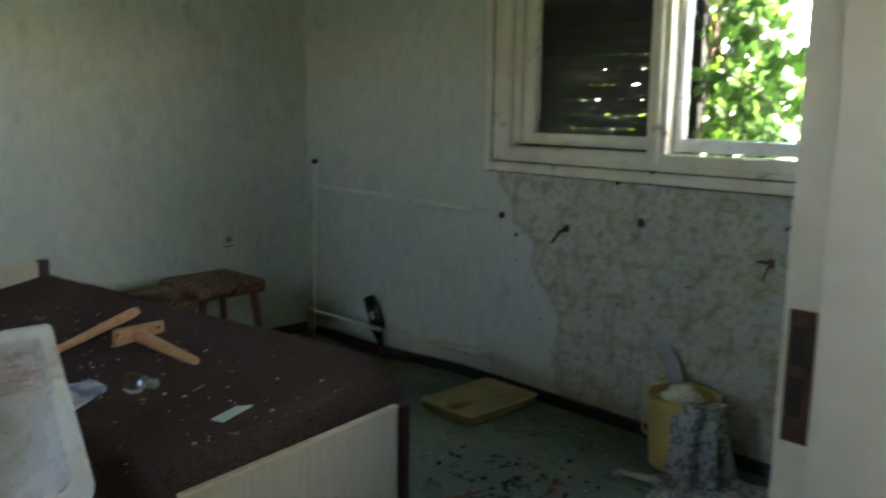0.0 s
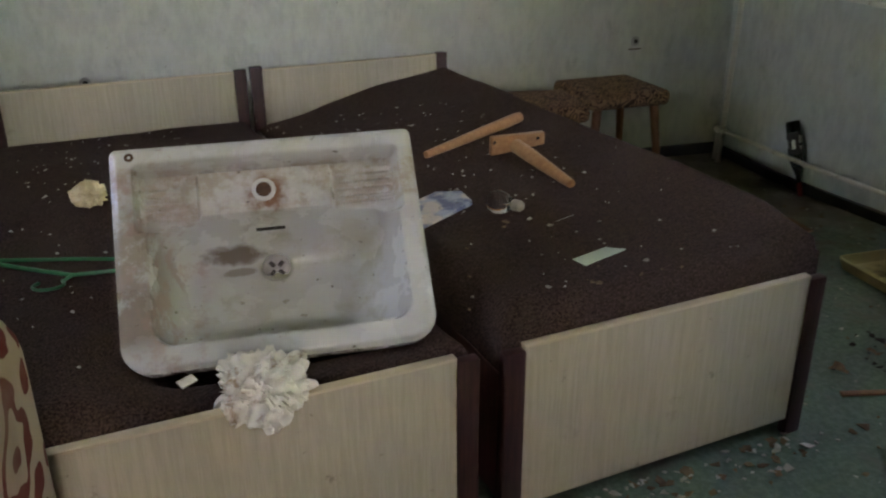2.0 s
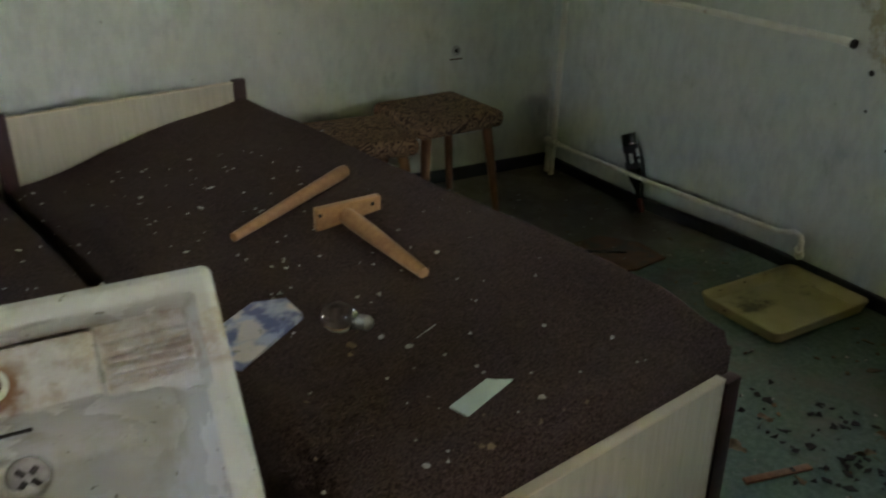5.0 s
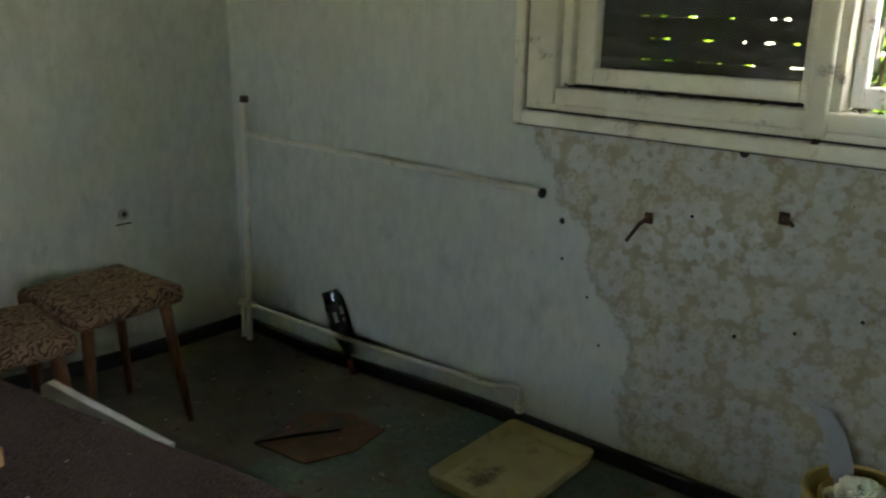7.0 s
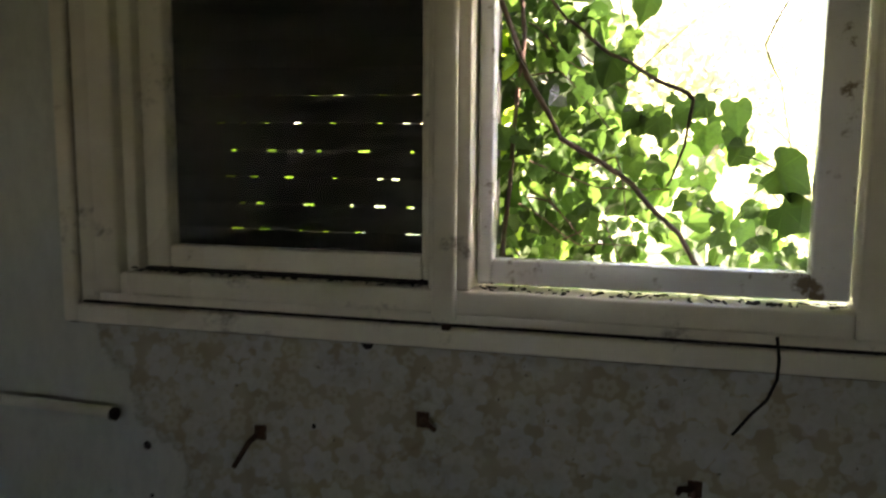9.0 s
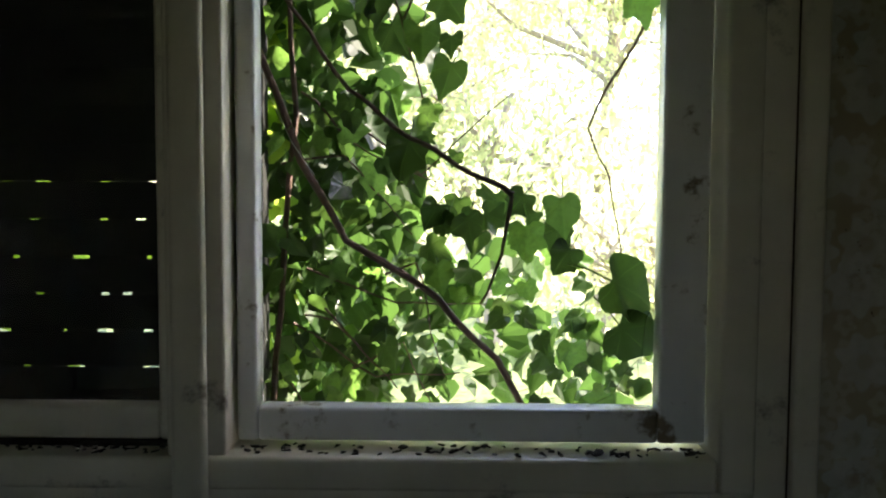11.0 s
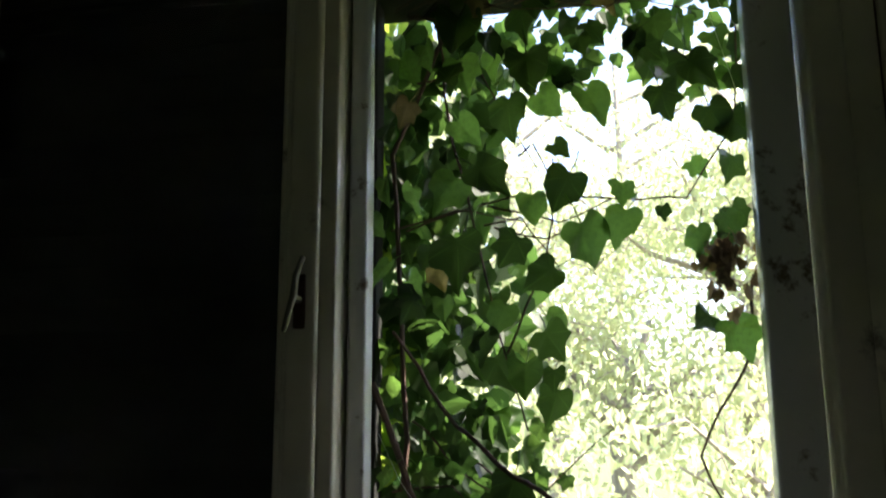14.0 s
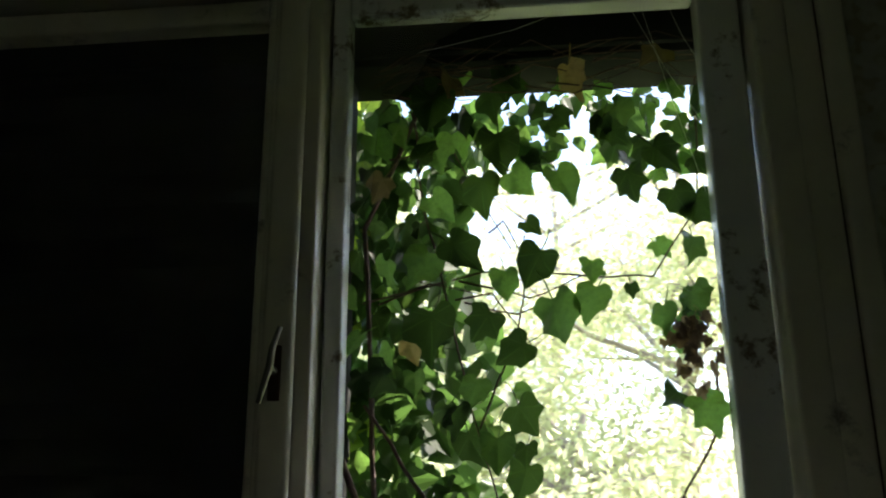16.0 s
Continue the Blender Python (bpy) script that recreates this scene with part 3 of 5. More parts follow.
for x0, x1 in ((-2.102, -2.043), (-0.584, -0.532)):
    part("frame_stile", boxed(x0, x1, YW - 0.018, YW + 0.09, 1.058, 2.562, 0.007, 3), M_PAINT, win)
part("frame_rail", boxed(-2.043, -0.584, YW - 0.017, YW + 0.088, 1.058, 1.106, 0.007, 3), M_PAINT, win)
part("frame_rail", boxed(-2.043, -0.584, YW - 0.017, YW + 0.088, 2.482, 2.562, 0.007, 3), M_PAINT, win)
part("rebate", boxed(-2.043, -2.012, YW + 0.012, YW + 0.088, 1.106, 2.482, 0.003), M_PAINT, win)
part("rebate", boxed(-2.012, -1.350, YW + 0.030, YW + 0.088, 1.106, 1.113, 0.001), M_DARK, win)
mull = part("mullion", boxed(-1.350, -1.267, YW - 0.014, YW + 0.09, 1.106, 2.482, 0.005, 3), M_PAINT, win)
part("cover_strip", boxed(-1.338, -1.289, YW - 0.036, YW - 0.015, 1.044, 2.545, 0.009, 3), M_PAINT, mull)
part("bolt_foot", boxed(-1.318, -1.300, YW - 0.033, YW - 0.012, 1.030, 1.042, 0.003), M_RUST, mull)
part("drip_bar", boxed(WX0, WX1, YW + 0.091, YW + 0.30, 1.052, 1.062, 0.003), M_PAINT, win)


def sash(x0, x1, left_w, right_w, y0, label, paint):
    s = part("sash", boxed(x0, x0 + left_w, y0, y0 + 0.045, 1.114, 2.478, 0.006, 3), paint, win, label)
    part("stile", boxed(x1 - right_w, x1, y0, y0 + 0.045, 1.114, 2.478, 0.006, 3), paint, s)
    part("rail", boxed(x0 + left_w, x1 - right_w, y0 + 0.001, y0 + 0.044, 1.114, 1.163, 0.006, 3), paint, s)
    part("rail", boxed(x0 + left_w, x1 - right_w, y0 + 0.001, y0 + 0.044, 2.432, 2.478, 0.006, 3), paint, s)
    return s


SY = YW + 0.036
sl = sash(-2.010, -1.354, 0.058, 0.024, SY, "left window sash, closed", M_PAINT)
pane = part("pane", boxed(-1.956, -1.376, SY + 0.02, SY + 0.024, 1.160, 2.436), M_PANE, sl)
pane.visible_shadow = False
sr = sash(-1.264, -0.587, 0.030, 0.068, SY, "right window sash, its glass broken", M_SASH_HAZE)
# jagged glass left in the corners
for (cx, cz, sx, sz, n) in ((-1.233, 2.432, 1, -1, 0.24), (-1.233, 1.163, 1, 1, 0.07), (-0.655, 1.163, -1, 1, 0.10)):
    bm = bmesh.new()
    pts = [(0, 0), (n, 0), (n * 0.62, n * 0.18), (n * 0.45, n * 0.5), (n * 0.2, n * 0.75), (n * 0.16, n * 1.3), (0, n * 1.6)]
    front = [bm.verts.new((cx + sx * a, SY + 0.02, cz + sz * b)) for a, b in pts]
    back = [bm.verts.new((cx + sx * a, SY + 0.023, cz + sz * b)) for a, b in pts]
    bm.faces.new(front), bm.faces.new(back)
    for i in range(len(pts)):
        j = (i + 1) % len(pts)
        bm.faces.new((front[i], front[j], back[j], back[i]))
    g = part("glass_shard", bm, M_PANE, sr, "broken corner of dusty glass", smooth=False)
    g.visible_shadow = False
part("handle_plate", boxed(-1.322, -1.304, YW - 0.042, YW - 0.0365, 1.770, 1.850, 0.002), M_RUST, mull)
bm = tube(bmesh.new(), [(-1.313, YW - 0.040, 1.812), (-1.314, YW - 0.062, 1.815), (-1.309, YW - 0.068, 1.842), (-1.301, YW - 0.062, 1.872)], [0.006, 0.006, 0.005, 0.004])
tube(bm, [(-1.314, YW - 0.062, 1.815), (-1.320, YW - 0.065, 1.790), (-1.328, YW - 0.060, 1.765)], [0.006, 0.005, 0.004])
part("handle", bm, M_OLDMETAL, mull, "worn metal window handle")

# roller shutter, let down behind the left half
shutter = thing("roller_shutter", "closed dark slatted roller shutter outside the window", "shutter")
pitch, z = 0.0612, 1.0640
slit_rng = random.Random(17)
row = 0
while z < 2.40:
    gap = (0.0, 0.004, 0.006, 0.005, 0.006, 0.003, 0.0015, 0.0)[row] if row < 8 else 0.0
    bm = bmesh.new()
    w = pitch - gap
    ring = [(0.0, 0.0), (0.005, w * 0.25), (0.0065, w * 0.5), (0.005, w * 0.75), (0.0, w), (-0.008, w), (-0.008, 0.0)]
    a = [bm.verts.new((-2.07, 3.215 - dy, z + dz)) for dy, dz in ring]
    b = [bm.verts.new((-1.29, 3.215 - dy, z + dz)) for dy, dz in ring]
    bm.faces.new(a), bm.faces.new(b)
    for i in range(len(ring)):
        j = (i + 1) % len(ring)
        bm.faces.new((a[i], a[j], b[j], b[i]))
    # lips that close most of the slit, leaving short broken openings
    x = -2.07
    while gap and x < -1.30:
        wide = slit_rng.uniform(0.13, 0.2) if x == -2.07 else slit_rng.uniform(0.02, 0.10)
        box(bm, x, min(x + wide, -1.292), 3.2155, 3.2225, z + w * 0.9, z + pitch + 0.002 - slit_rng.uniform(0.0, 0.002))
        x += wide + slit_rng.uniform(0.008, 0.034)
    part("slat", bm, M_SLAT, shutter)
    z += pitch
    row += 1
for x0 in (-2.10, -1.29):
    part("guide_rail", boxed(x0, x0 + 0.03, 3.19, 3.24, 1.064, 2.397, 0.003), M_SLAT, shutter)

box_ob = thing("shutter_box", "dark shutter box above the window outside", "shutter box")
part("casing", boxed(WX0, WX1, 3.155, 3.30, 2.398, 2.565, 0.006), M_SLAT, box_ob)
part("slot_lip", boxed(WX0, WX1, 3.135, 3.152, 2.41, 2.565, 0.003), M_SLAT, box_ob)

# ---------- outside ----------
single("ground", boxed(-300, 300, YW + 0.3, 600, -0.5, -0.25), M_GRASS, "rough overgrown grass in the garden", "ground", kind="structure", smooth=False)
single("ground", boxed(-300, 300, -300, YW + 0.3, -0.5, -0.26), M_GRASS, "rough overgrown grass round the house", "ground", kind="structure", smooth=False)


def leaf_mesh(name, material, lobes, size=1.0, seed=0):
    """A heart-shaped ivy leaf with shallow lobes, folded along the midrib, cupped, on its stalk. The tip points along x."""
    r = random.Random(seed)
    half = [(0.80, 0.0), (0.60, 0.14), (0.44, 0.25 + 0.05 * (1 - lobes)), (0.36 + 0.06 * lobes, 0.36 + 0.10 * lobes), (0.16, 0.40), (-0.02, 0.40 + 0.06 * lobes), (-0.16, 0.33), (-0.20, 0.18), (-0.10, 0.05)]
    keys = [Vector((x * r.uniform(0.93, 1.07), y * r.uniform(0.9, 1.1), 0)) for x, y in half]
    other = [Vector((x * r.uniform(0.93, 1.07), -y * r.uniform(0.9, 1.1), 0)) for x, y in half[1:]]
    loop = keys + list(reversed(other))
    pts = []
    n = len(loop)
    for i in range(n):
        p0, p1, p2, p3 = (loop[(i + q - 1) % n] for q in range(4))
        for t in (0.0, 0.5):
            pts.append(0.5 * ((2 * p1) + (p2 - p0) * t + (2 * p0 - 5 * p1 + 4 * p2 - p3) * t * t + (3 * p1 - p0 - 3 * p2 + p3) * t ** 3))
    fold, curl, wav = r.uniform(0.05, 0.42), r.uniform(0.05, 0.45), r.uniform(0.02, 0.07)

    def lifted(p):
        return Vector((p.x, p.y, fold * abs(p.y) - curl * p.x * abs(p.x) + wav * math.sin(9 * p.x + 7 * p.y + seed))) * size

    bm = bmesh.new()
    mid = bm.verts.new(lifted(Vector((0.02, 0, 0))))
    inner = [bm.verts.new(lifted(p * 0.55)) for p in pts]
    outer = [bm.verts.new(lifted(p)) for p in pts]
    m = len(pts)
    for i in range(m):
        j = (i + 1) % m
        bm.faces.new((mid, inner[i], inner[j]))
        bm.faces.new((inner[i], outer[i], outer[j], inner[j]))
    tube(bm, [(-0.02 * size, 0, 0), (-0.35 * size, 0.05 * size, -0.10 * size), (-0.6 * size, 0.04 * size, -0.2 * size)], 0.016 * size, 4, False)
    mesh = bpy.data.meshes.new(name)
    for f in bm.faces:
        f.smooth = True
    bm.to_mesh(mesh)
    bm.free()
    mesh.materials.append(material)
    return mesh


ivy = thing("ivy", "green ivy climbing over the window from outside", "ivy")
IVY_MESHES = [leaf_mesh("leaf", M_IVY, (0.0, 0.3, 0.6, 1.0)[i % 4], 1.0, i) for i in range(10)]
DEAD_MESHES = [leaf_mesh("leaf", M_DEADLEAF, 0.6, 1.0, 30 + i) for i in range(2)]
OLD_MESHES = [leaf_mesh("leaf", M_IVYOLD, 0.5, 1.0, 20 + i) for i in range(2)]


def ivy_leaf(x, y, z, size, meshes=IVY_MESHES, calm=1.0):
    ob = new("leaf", rng.choice(meshes))
    ob.parent = ivy
    face = Euler((radians(90 + calm * rng.uniform(-38, 30)), radians(calm * rng.uniform(-30, 30)), radians(calm * rng.uniform(-48, 48)))).to_matrix().to_4x4()
    hang = Matrix.Rotation(radians(rng.gauss(-90, 32)), 4, "Z")
    ob.matrix_basis = Matrix.Translation((x, y, z)) @ face @ hang @ Matrix.Scale(size, 4)
    return ob


def spread(count, x0, x1, z0, z1, y0, y1, small, large, keep=None):
    made = 0
    while made < count:
        x, z = rng.uniform(x0, x1), rng.uniform(z0, z1)
        if keep and not keep(x, z):
            continue
        ivy_leaf(x, rng.uniform(y0, y1), z, rng.uniform(small, large) * 0.84)
        made += 1


# thick left side, low tangle, hanging fringe at the top and a few down the right
spread(84, -1.26, -0.94, 1.16, 2.06, 3.12, 3.34, 0.045, 0.088, lambda x, z: x < -1.05 + 0.13 * noise.noise((x * 6, z * 5, 1)) + (0.06 if 1.5 < z < 1.85 else 0.0))
spread(16, -1.26, -1.08, 2.0, 2.30, 3.12, 3.32, 0.05, 0.085)
spread(120, -1.22, -0.60, 1.14, 1.66, 3.14, 3.36, 0.034, 0.080, lambda x, z: z < 1.56 - 1.0 * (x + 0.92))
spread(54, -1.20, -0.62, 2.15, 2.38, 3.14, 3.32, 0.05, 0.092, lambda x, z: z > 2.23 + 0.06 * noise.noise((x * 9, 0, 4)))
spread(15, -0.73, -0.65, 1.78, 2.28, 3.13, 3.22, 0.05, 0.082, lambda x, z: not 1.80 < z < 1.88)
# single leaves that stand out: two large ones by the sill, those along the cross shoot and the fringe's lowest
for x, y, z, s in ((-0.715, 3.07, 1.345, 0.115), (-0.70, 3.08, 1.275, 0.10), (-1.262, 3.08, 1.712, 0.068), (-0.79, 3.10, 1.462, 0.07), (-0.84, 3.12, 1.42, 0.07), (-1.02, 3.10, 1.55, 0.085),
                   (-1.018, 3.12, 2.150, 0.082), (-0.965, 3.12, 2.160, 0.068), (-0.988, 3.13, 2.235, 0.088), (-0.889, 3.13, 2.165, 0.078), (-0.773, 3.13, 2.160, 0.072), (-1.10, 3.12, 2.31, 0.098),
                   (-0.944, 3.12, 2.075, 0.042), (-0.925, 3.12, 2.02, 0.085), (-0.905, 3.11, 1.935, 0.095), (-0.838, 3.12, 1.955, 0.072), (-0.955, 3.12, 1.870, 0.072), (-0.985, 3.13, 1.99, 0.065), (-0.84, 3.13, 2.005, 0.052), (-0.78, 3.13, 1.965, 0.030),
                   (-1.101, 3.11, 1.915, 0.105)):
    ivy_leaf(x, y, z, s, calm=0.5)
for x, z, s in ((-1.07, 2.04, 0.085), (-1.11, 2.02, 0.08), (-1.01, 1.92, 0.07), (-0.965, 1.77, 0.075), (-1.0, 1.72, 0.07), (-1.03, 1.81, 0.06), (-0.683, 1.775, 0.075), (-0.70, 2.12, 0.07), (-0.665, 2.10, 0.075)):
    ivy_leaf(x, 3.12, z, s, calm=0.6)
for x, z in ((-1.19, 2.165), (-0.70, 2.385), (-0.86, 2.36), (-1.07, 2.35), (-1.14, 1.88)):
    ivy_leaf(x, 3.13, z, rng.uniform(0.05, 0.08), OLD_MESHES)
for i in range(34):
    ivy_leaf(rng.gauss(-0.690, 0.022), 3.11, rng.gauss(1.862, 0.026), rng.uniform(0.016, 0.034), DEAD_MESHES)


def vine(points, r0, r1):
    pts = []
    for a, b in zip(points, points[1:]):
        for i in range(5):
            p = Vector(a).lerp(Vector(b), i / 5)
            pts.append(p + Vector((noise.noise(p * 14), noise.noise(p * 11 + Vector((5, 0, 0))), noise.noise(p * 13 + Vector((0, 7, 0))))) * 0.008)
    pts.append(Vector(points[-1]))
    part("stem", tube(bmesh.new(), pts, [r0 + (r1 - r0) * i / (len(pts) - 1) for i in range(len(pts))], 7), M_STEM, ivy)


vine([(-1.26, 3.17, 1.70), (-1.19, 3.16, 1.52), (-1.12, 3.16, 1.40), (-0.98, 3.16, 1.31), (-0.88, 3.16, 1.21), (-0.82, 3.18, 1.08)], 0.006, 0.0055)
vine([(-1.22, 3.15, 1.78), (-1.11, 3.12, 1.63), (-1.02, 3.08, 1.56), (-0.93, 3.06, 1.505), (-0.868, 3.05, 1.472)], 0.003, 0.0045)
vine([(-0.868, 3.05, 1.472), (-0.88, 3.08, 1.39), (-0.91, 3.10, 1.31)], 0.0035, 0.002)
vine([(-1.20, 3.16, 1.95), (-1.02, 3.14, 2.00), (-0.86, 3.14, 1.985), (-0.74, 3.14, 1.98), (-0.66, 3.15, 2.10), (-0.64, 3.16, 2.35)], 0.0018, 0.0016)
vine([(-0.645, 3.16, 1.86), (-0.66, 3.15, 1.74), (-0.74, 3.2, 1.58), (-0.70, 3.2, 1.50), (-0.68, 3.2, 1.38)], 0.003, 0.0012)
vine([(-1.24, 3.18, 1.1), (-1.21, 3.2, 1.6), (-1.23, 3.2, 2.1), (-1.1, 3.2, 2.42)], 0.005, 0.004)
vine([(-1.14, 3.15, 2.30), (-1.12, 3.14, 2.10), (-1.08, 3.14, 1.95), (-1.05, 3.14, 1.80), (-1.0, 3.14, 1.62)], 0.0025, 0.0015)
vine([(-0.95, 3.14, 2.06), (-0.95, 3.14, 1.95), (-0.99, 3.14, 1.83), (-1.03, 3.14, 1.74)], 0.0013, 0.0022)
for i in range(16):
    x, z = rng.uniform(-1.24, -1.0), rng.uniform(1.1, 2.3)
    dx = rng.uniform(0.05, 0.3)
    vine([(x, 3.2, z), (x + dx * 0.5, 3.18, z - rng.uniform(-0.05, 0.12)), (x + dx, 3.16, z - rng.uniform(-0.05, 0.2))], 0.0022, 0.001)
for i in range(24):
    x, z = rng.uniform(-1.24, -0.78), rng.uniform(2.33, 2.41)
    vine([(x, 3.15, z), (x + 0.08, 3.13, z + rng.uniform(-0.03, 0.04)), (x + rng.uniform(0.14, 0.28), 3.13, z + rng.uniform(-0.05, 0.05))], 0.0018, 0.0008)
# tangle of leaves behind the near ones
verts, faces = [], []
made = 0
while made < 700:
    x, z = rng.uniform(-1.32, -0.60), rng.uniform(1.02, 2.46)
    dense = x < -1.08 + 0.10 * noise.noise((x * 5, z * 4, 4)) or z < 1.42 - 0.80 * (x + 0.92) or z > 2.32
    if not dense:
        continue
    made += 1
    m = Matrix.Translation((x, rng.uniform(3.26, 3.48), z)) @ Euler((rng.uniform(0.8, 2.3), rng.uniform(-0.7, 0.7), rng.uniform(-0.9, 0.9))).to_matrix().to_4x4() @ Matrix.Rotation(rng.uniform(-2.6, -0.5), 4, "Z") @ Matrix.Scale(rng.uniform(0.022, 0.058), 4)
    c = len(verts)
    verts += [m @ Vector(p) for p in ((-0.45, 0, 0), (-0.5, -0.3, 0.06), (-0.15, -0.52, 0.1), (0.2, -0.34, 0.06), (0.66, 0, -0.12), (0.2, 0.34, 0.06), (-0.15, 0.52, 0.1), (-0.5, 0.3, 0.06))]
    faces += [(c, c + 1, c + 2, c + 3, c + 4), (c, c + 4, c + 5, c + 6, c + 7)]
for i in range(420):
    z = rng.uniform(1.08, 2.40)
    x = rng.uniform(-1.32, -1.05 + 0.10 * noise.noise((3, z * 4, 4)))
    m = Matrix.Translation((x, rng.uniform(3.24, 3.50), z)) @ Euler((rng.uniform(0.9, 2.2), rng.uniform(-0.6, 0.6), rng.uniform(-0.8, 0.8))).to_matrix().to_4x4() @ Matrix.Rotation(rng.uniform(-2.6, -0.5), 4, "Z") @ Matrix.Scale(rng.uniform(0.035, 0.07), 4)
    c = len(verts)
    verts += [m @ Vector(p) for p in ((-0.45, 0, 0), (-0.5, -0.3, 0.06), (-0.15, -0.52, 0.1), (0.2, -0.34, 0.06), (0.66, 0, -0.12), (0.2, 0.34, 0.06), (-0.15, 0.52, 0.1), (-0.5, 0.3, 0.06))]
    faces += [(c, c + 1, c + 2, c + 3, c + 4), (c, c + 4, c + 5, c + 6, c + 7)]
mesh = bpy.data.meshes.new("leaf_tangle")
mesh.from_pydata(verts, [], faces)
# darker copy of the ivy tones, for the shade deep in the growth
mesh.materials.append(foliage_material("shaded_ivy_tangle", (0.012, 0.032, 0.010), (0.042, 0.085, 0.018), (0.06, 0.13, 0.025)))
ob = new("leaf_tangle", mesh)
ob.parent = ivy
tagged(ob, "dense tangle of ivy leaves, inner shade put into their colour", kind="stuff")
# more ivy on the wall outside the shutter
bm = bmesh.new()
for i in range(1100):
    x, z = rng.uniform(-2.25, -1.25), rng.uniform(0.9, 2.5)
    if i > 650:
        x, z = rng.uniform(-2.25, -1.92), rng.uniform(1.0, 1.6)
    m = Matrix.Translation((x, rng.uniform(3.25, 3.45), z)) @ Euler((rng.uniform(0.9, 2.2), rng.uniform(-0.6, 0.6), rng.uniform(-0.8, 0.8))).to_matrix().to_4x4() @ Matrix.Scale(rng.uniform(0.05, 0.1), 4)
    vs = [bm.verts.new(m @ Vector(p)) for p in ((-0.5, 0, 0), (-0.2, -0.45, 0.08), (0.3, -0.35, 0.06), (0.65, 0, -0.1), (0.3, 0.35, 0.06), (-0.2, 0.45, 0.08))]
    bm.faces.new(vs[:4]), bm.faces.new((vs[0], vs[3], vs[4], vs[5]))
tagged(part("leaf_mass", bm, foliage_material("shutter_ivy", (0.03, 0.08, 0.015), (0.12, 0.20, 0.03), (0.45, 0.65, 0.08)), ivy, "leaves pressed against the shutter"), kind="stuff")


def tree(name, x, y, height, spread_r, leaves, seed, label):
    r = random.Random(seed)
    t = thing(name, label, "tree", pose(x, y, -0.25), group="trees in the garden")
    bm = bmesh.new()
    tops = []
    trunk = [(0, 0, 0), (r.uniform(-.15, .15), 0.05, height * 0.25), (r.uniform(-.3, .3), r.uniform(-.2, .2), height * 0.5), (r.uniform(-.5, .5), 0, height * 0.85)]
    tube(bm, trunk, [0.16, 0.12, 0.08, 0.03], 9)
    for i in range(16):
        k = r.uniform(0.2, 0.85)
        base = Vector(trunk[1]).lerp(Vector(trunk[3]), k)
        a, ln = r.uniform(0, 6.28), spread_r * r.uniform(0.5, 1.0)
        mid = base + Vector((math.cos(a) * ln * 0.5, math.sin(a) * ln * 0.5, ln * r.uniform(0.1, 0.5)))
        end = mid + Vector((math.cos(a + 0.4) * ln * 0.5, math.sin(a + 0.4) * ln * 0.5, ln * r.uniform(-0.1, 0.4)))
        tube(bm, [base, mid, end], [0.05, 0.028, 0.008], 6)
        tops += [mid, end, mid.lerp(end, 0.5)]
        for j in range(3):
            s = mid.lerp(end, r.uniform(0, 1))
            e = s + Vector((r.uniform(-.7, .7), r.uniform(-.7, .7), r.uniform(-.3, .6)))
            tube(bm, [s, e], [0.012, 0.004], 5)
            tops.append(e)
    part("trunk", bm, M_BARK, t)
    verts, faces = [], []
    for i in range(int(leaves * 1.5)):
        c = r.choice(tops)
        p = c + Vector((r.gauss(0, 0.38), r.gauss(0, 0.38), r.gauss(0, 0.32)))
        m = Matrix.Translation(p) @ Euler((r.uniform(0, 6.28), r.uniform(0, 6.28), r.uniform(0, 6.28))).to_matrix().to_4x4()
        s = r.uniform(0.026, 0.062)
        k = len(verts)
        verts += [m @ Vector(q) for q in ((-s, 0, 0), (-s * .2, -s * .55, s * .12), (s, 0, -s * .1), (-s * .2, s * .55, s * .12))]
        faces += [(k, k + 1, k + 2), (k, k + 2, k + 3)]
    mesh = bpy.data.meshes.new("crown")
    mesh.from_pydata(verts, [], faces)
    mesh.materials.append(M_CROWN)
    ob = new("crown", mesh)
    ob.parent = t
    tagged(ob, "airy crown of small leaves, sun glare put into their colour", kind="stuff")


tree("tree", 0.9, 12.0, 7.4, 2.6, 7500, 3, "leafy tree behind the ivy, sun glare in its crown colour")
tree("tree", -3.6, 14.0, 7.5, 2.8, 6500, 4, "leafy garden tree, sun glare in its crown colour")
tree("tree", 4.2, 15.0, 8.5, 3.0, 6500, 5, "leafy garden tree, sun glare in its crown colour")
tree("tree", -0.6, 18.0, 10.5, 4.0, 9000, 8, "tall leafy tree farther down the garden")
tree("tree", -2.2, 16.0, 8.6, 3.2, 7500, 12, "leafy garden tree, sun glare in its crown colour")
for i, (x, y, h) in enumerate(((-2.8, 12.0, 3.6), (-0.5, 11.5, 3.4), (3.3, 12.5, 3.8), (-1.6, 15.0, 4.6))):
    tree("bush", x, y, h, 2.1, 5200, 30 + i, "tall bush at the end of the garden, leaves paled for glare")
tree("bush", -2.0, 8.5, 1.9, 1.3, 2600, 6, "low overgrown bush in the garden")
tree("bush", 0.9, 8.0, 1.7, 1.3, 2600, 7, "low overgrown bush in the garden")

# ---------- beds ----------
BED = Matrix.Translation((-1.338, 1.782, 0)) @ Matrix.Rotation(math.atan2(-0.989, 0.149), 4, "Z")
# along x: the foot's width, away from the window; along -y: towards the head


def smooth(a, b, x):
    t = min(1.0, max(0.0, (x - a) / (b - a)))
    return t * t * (3 - 2 * t)


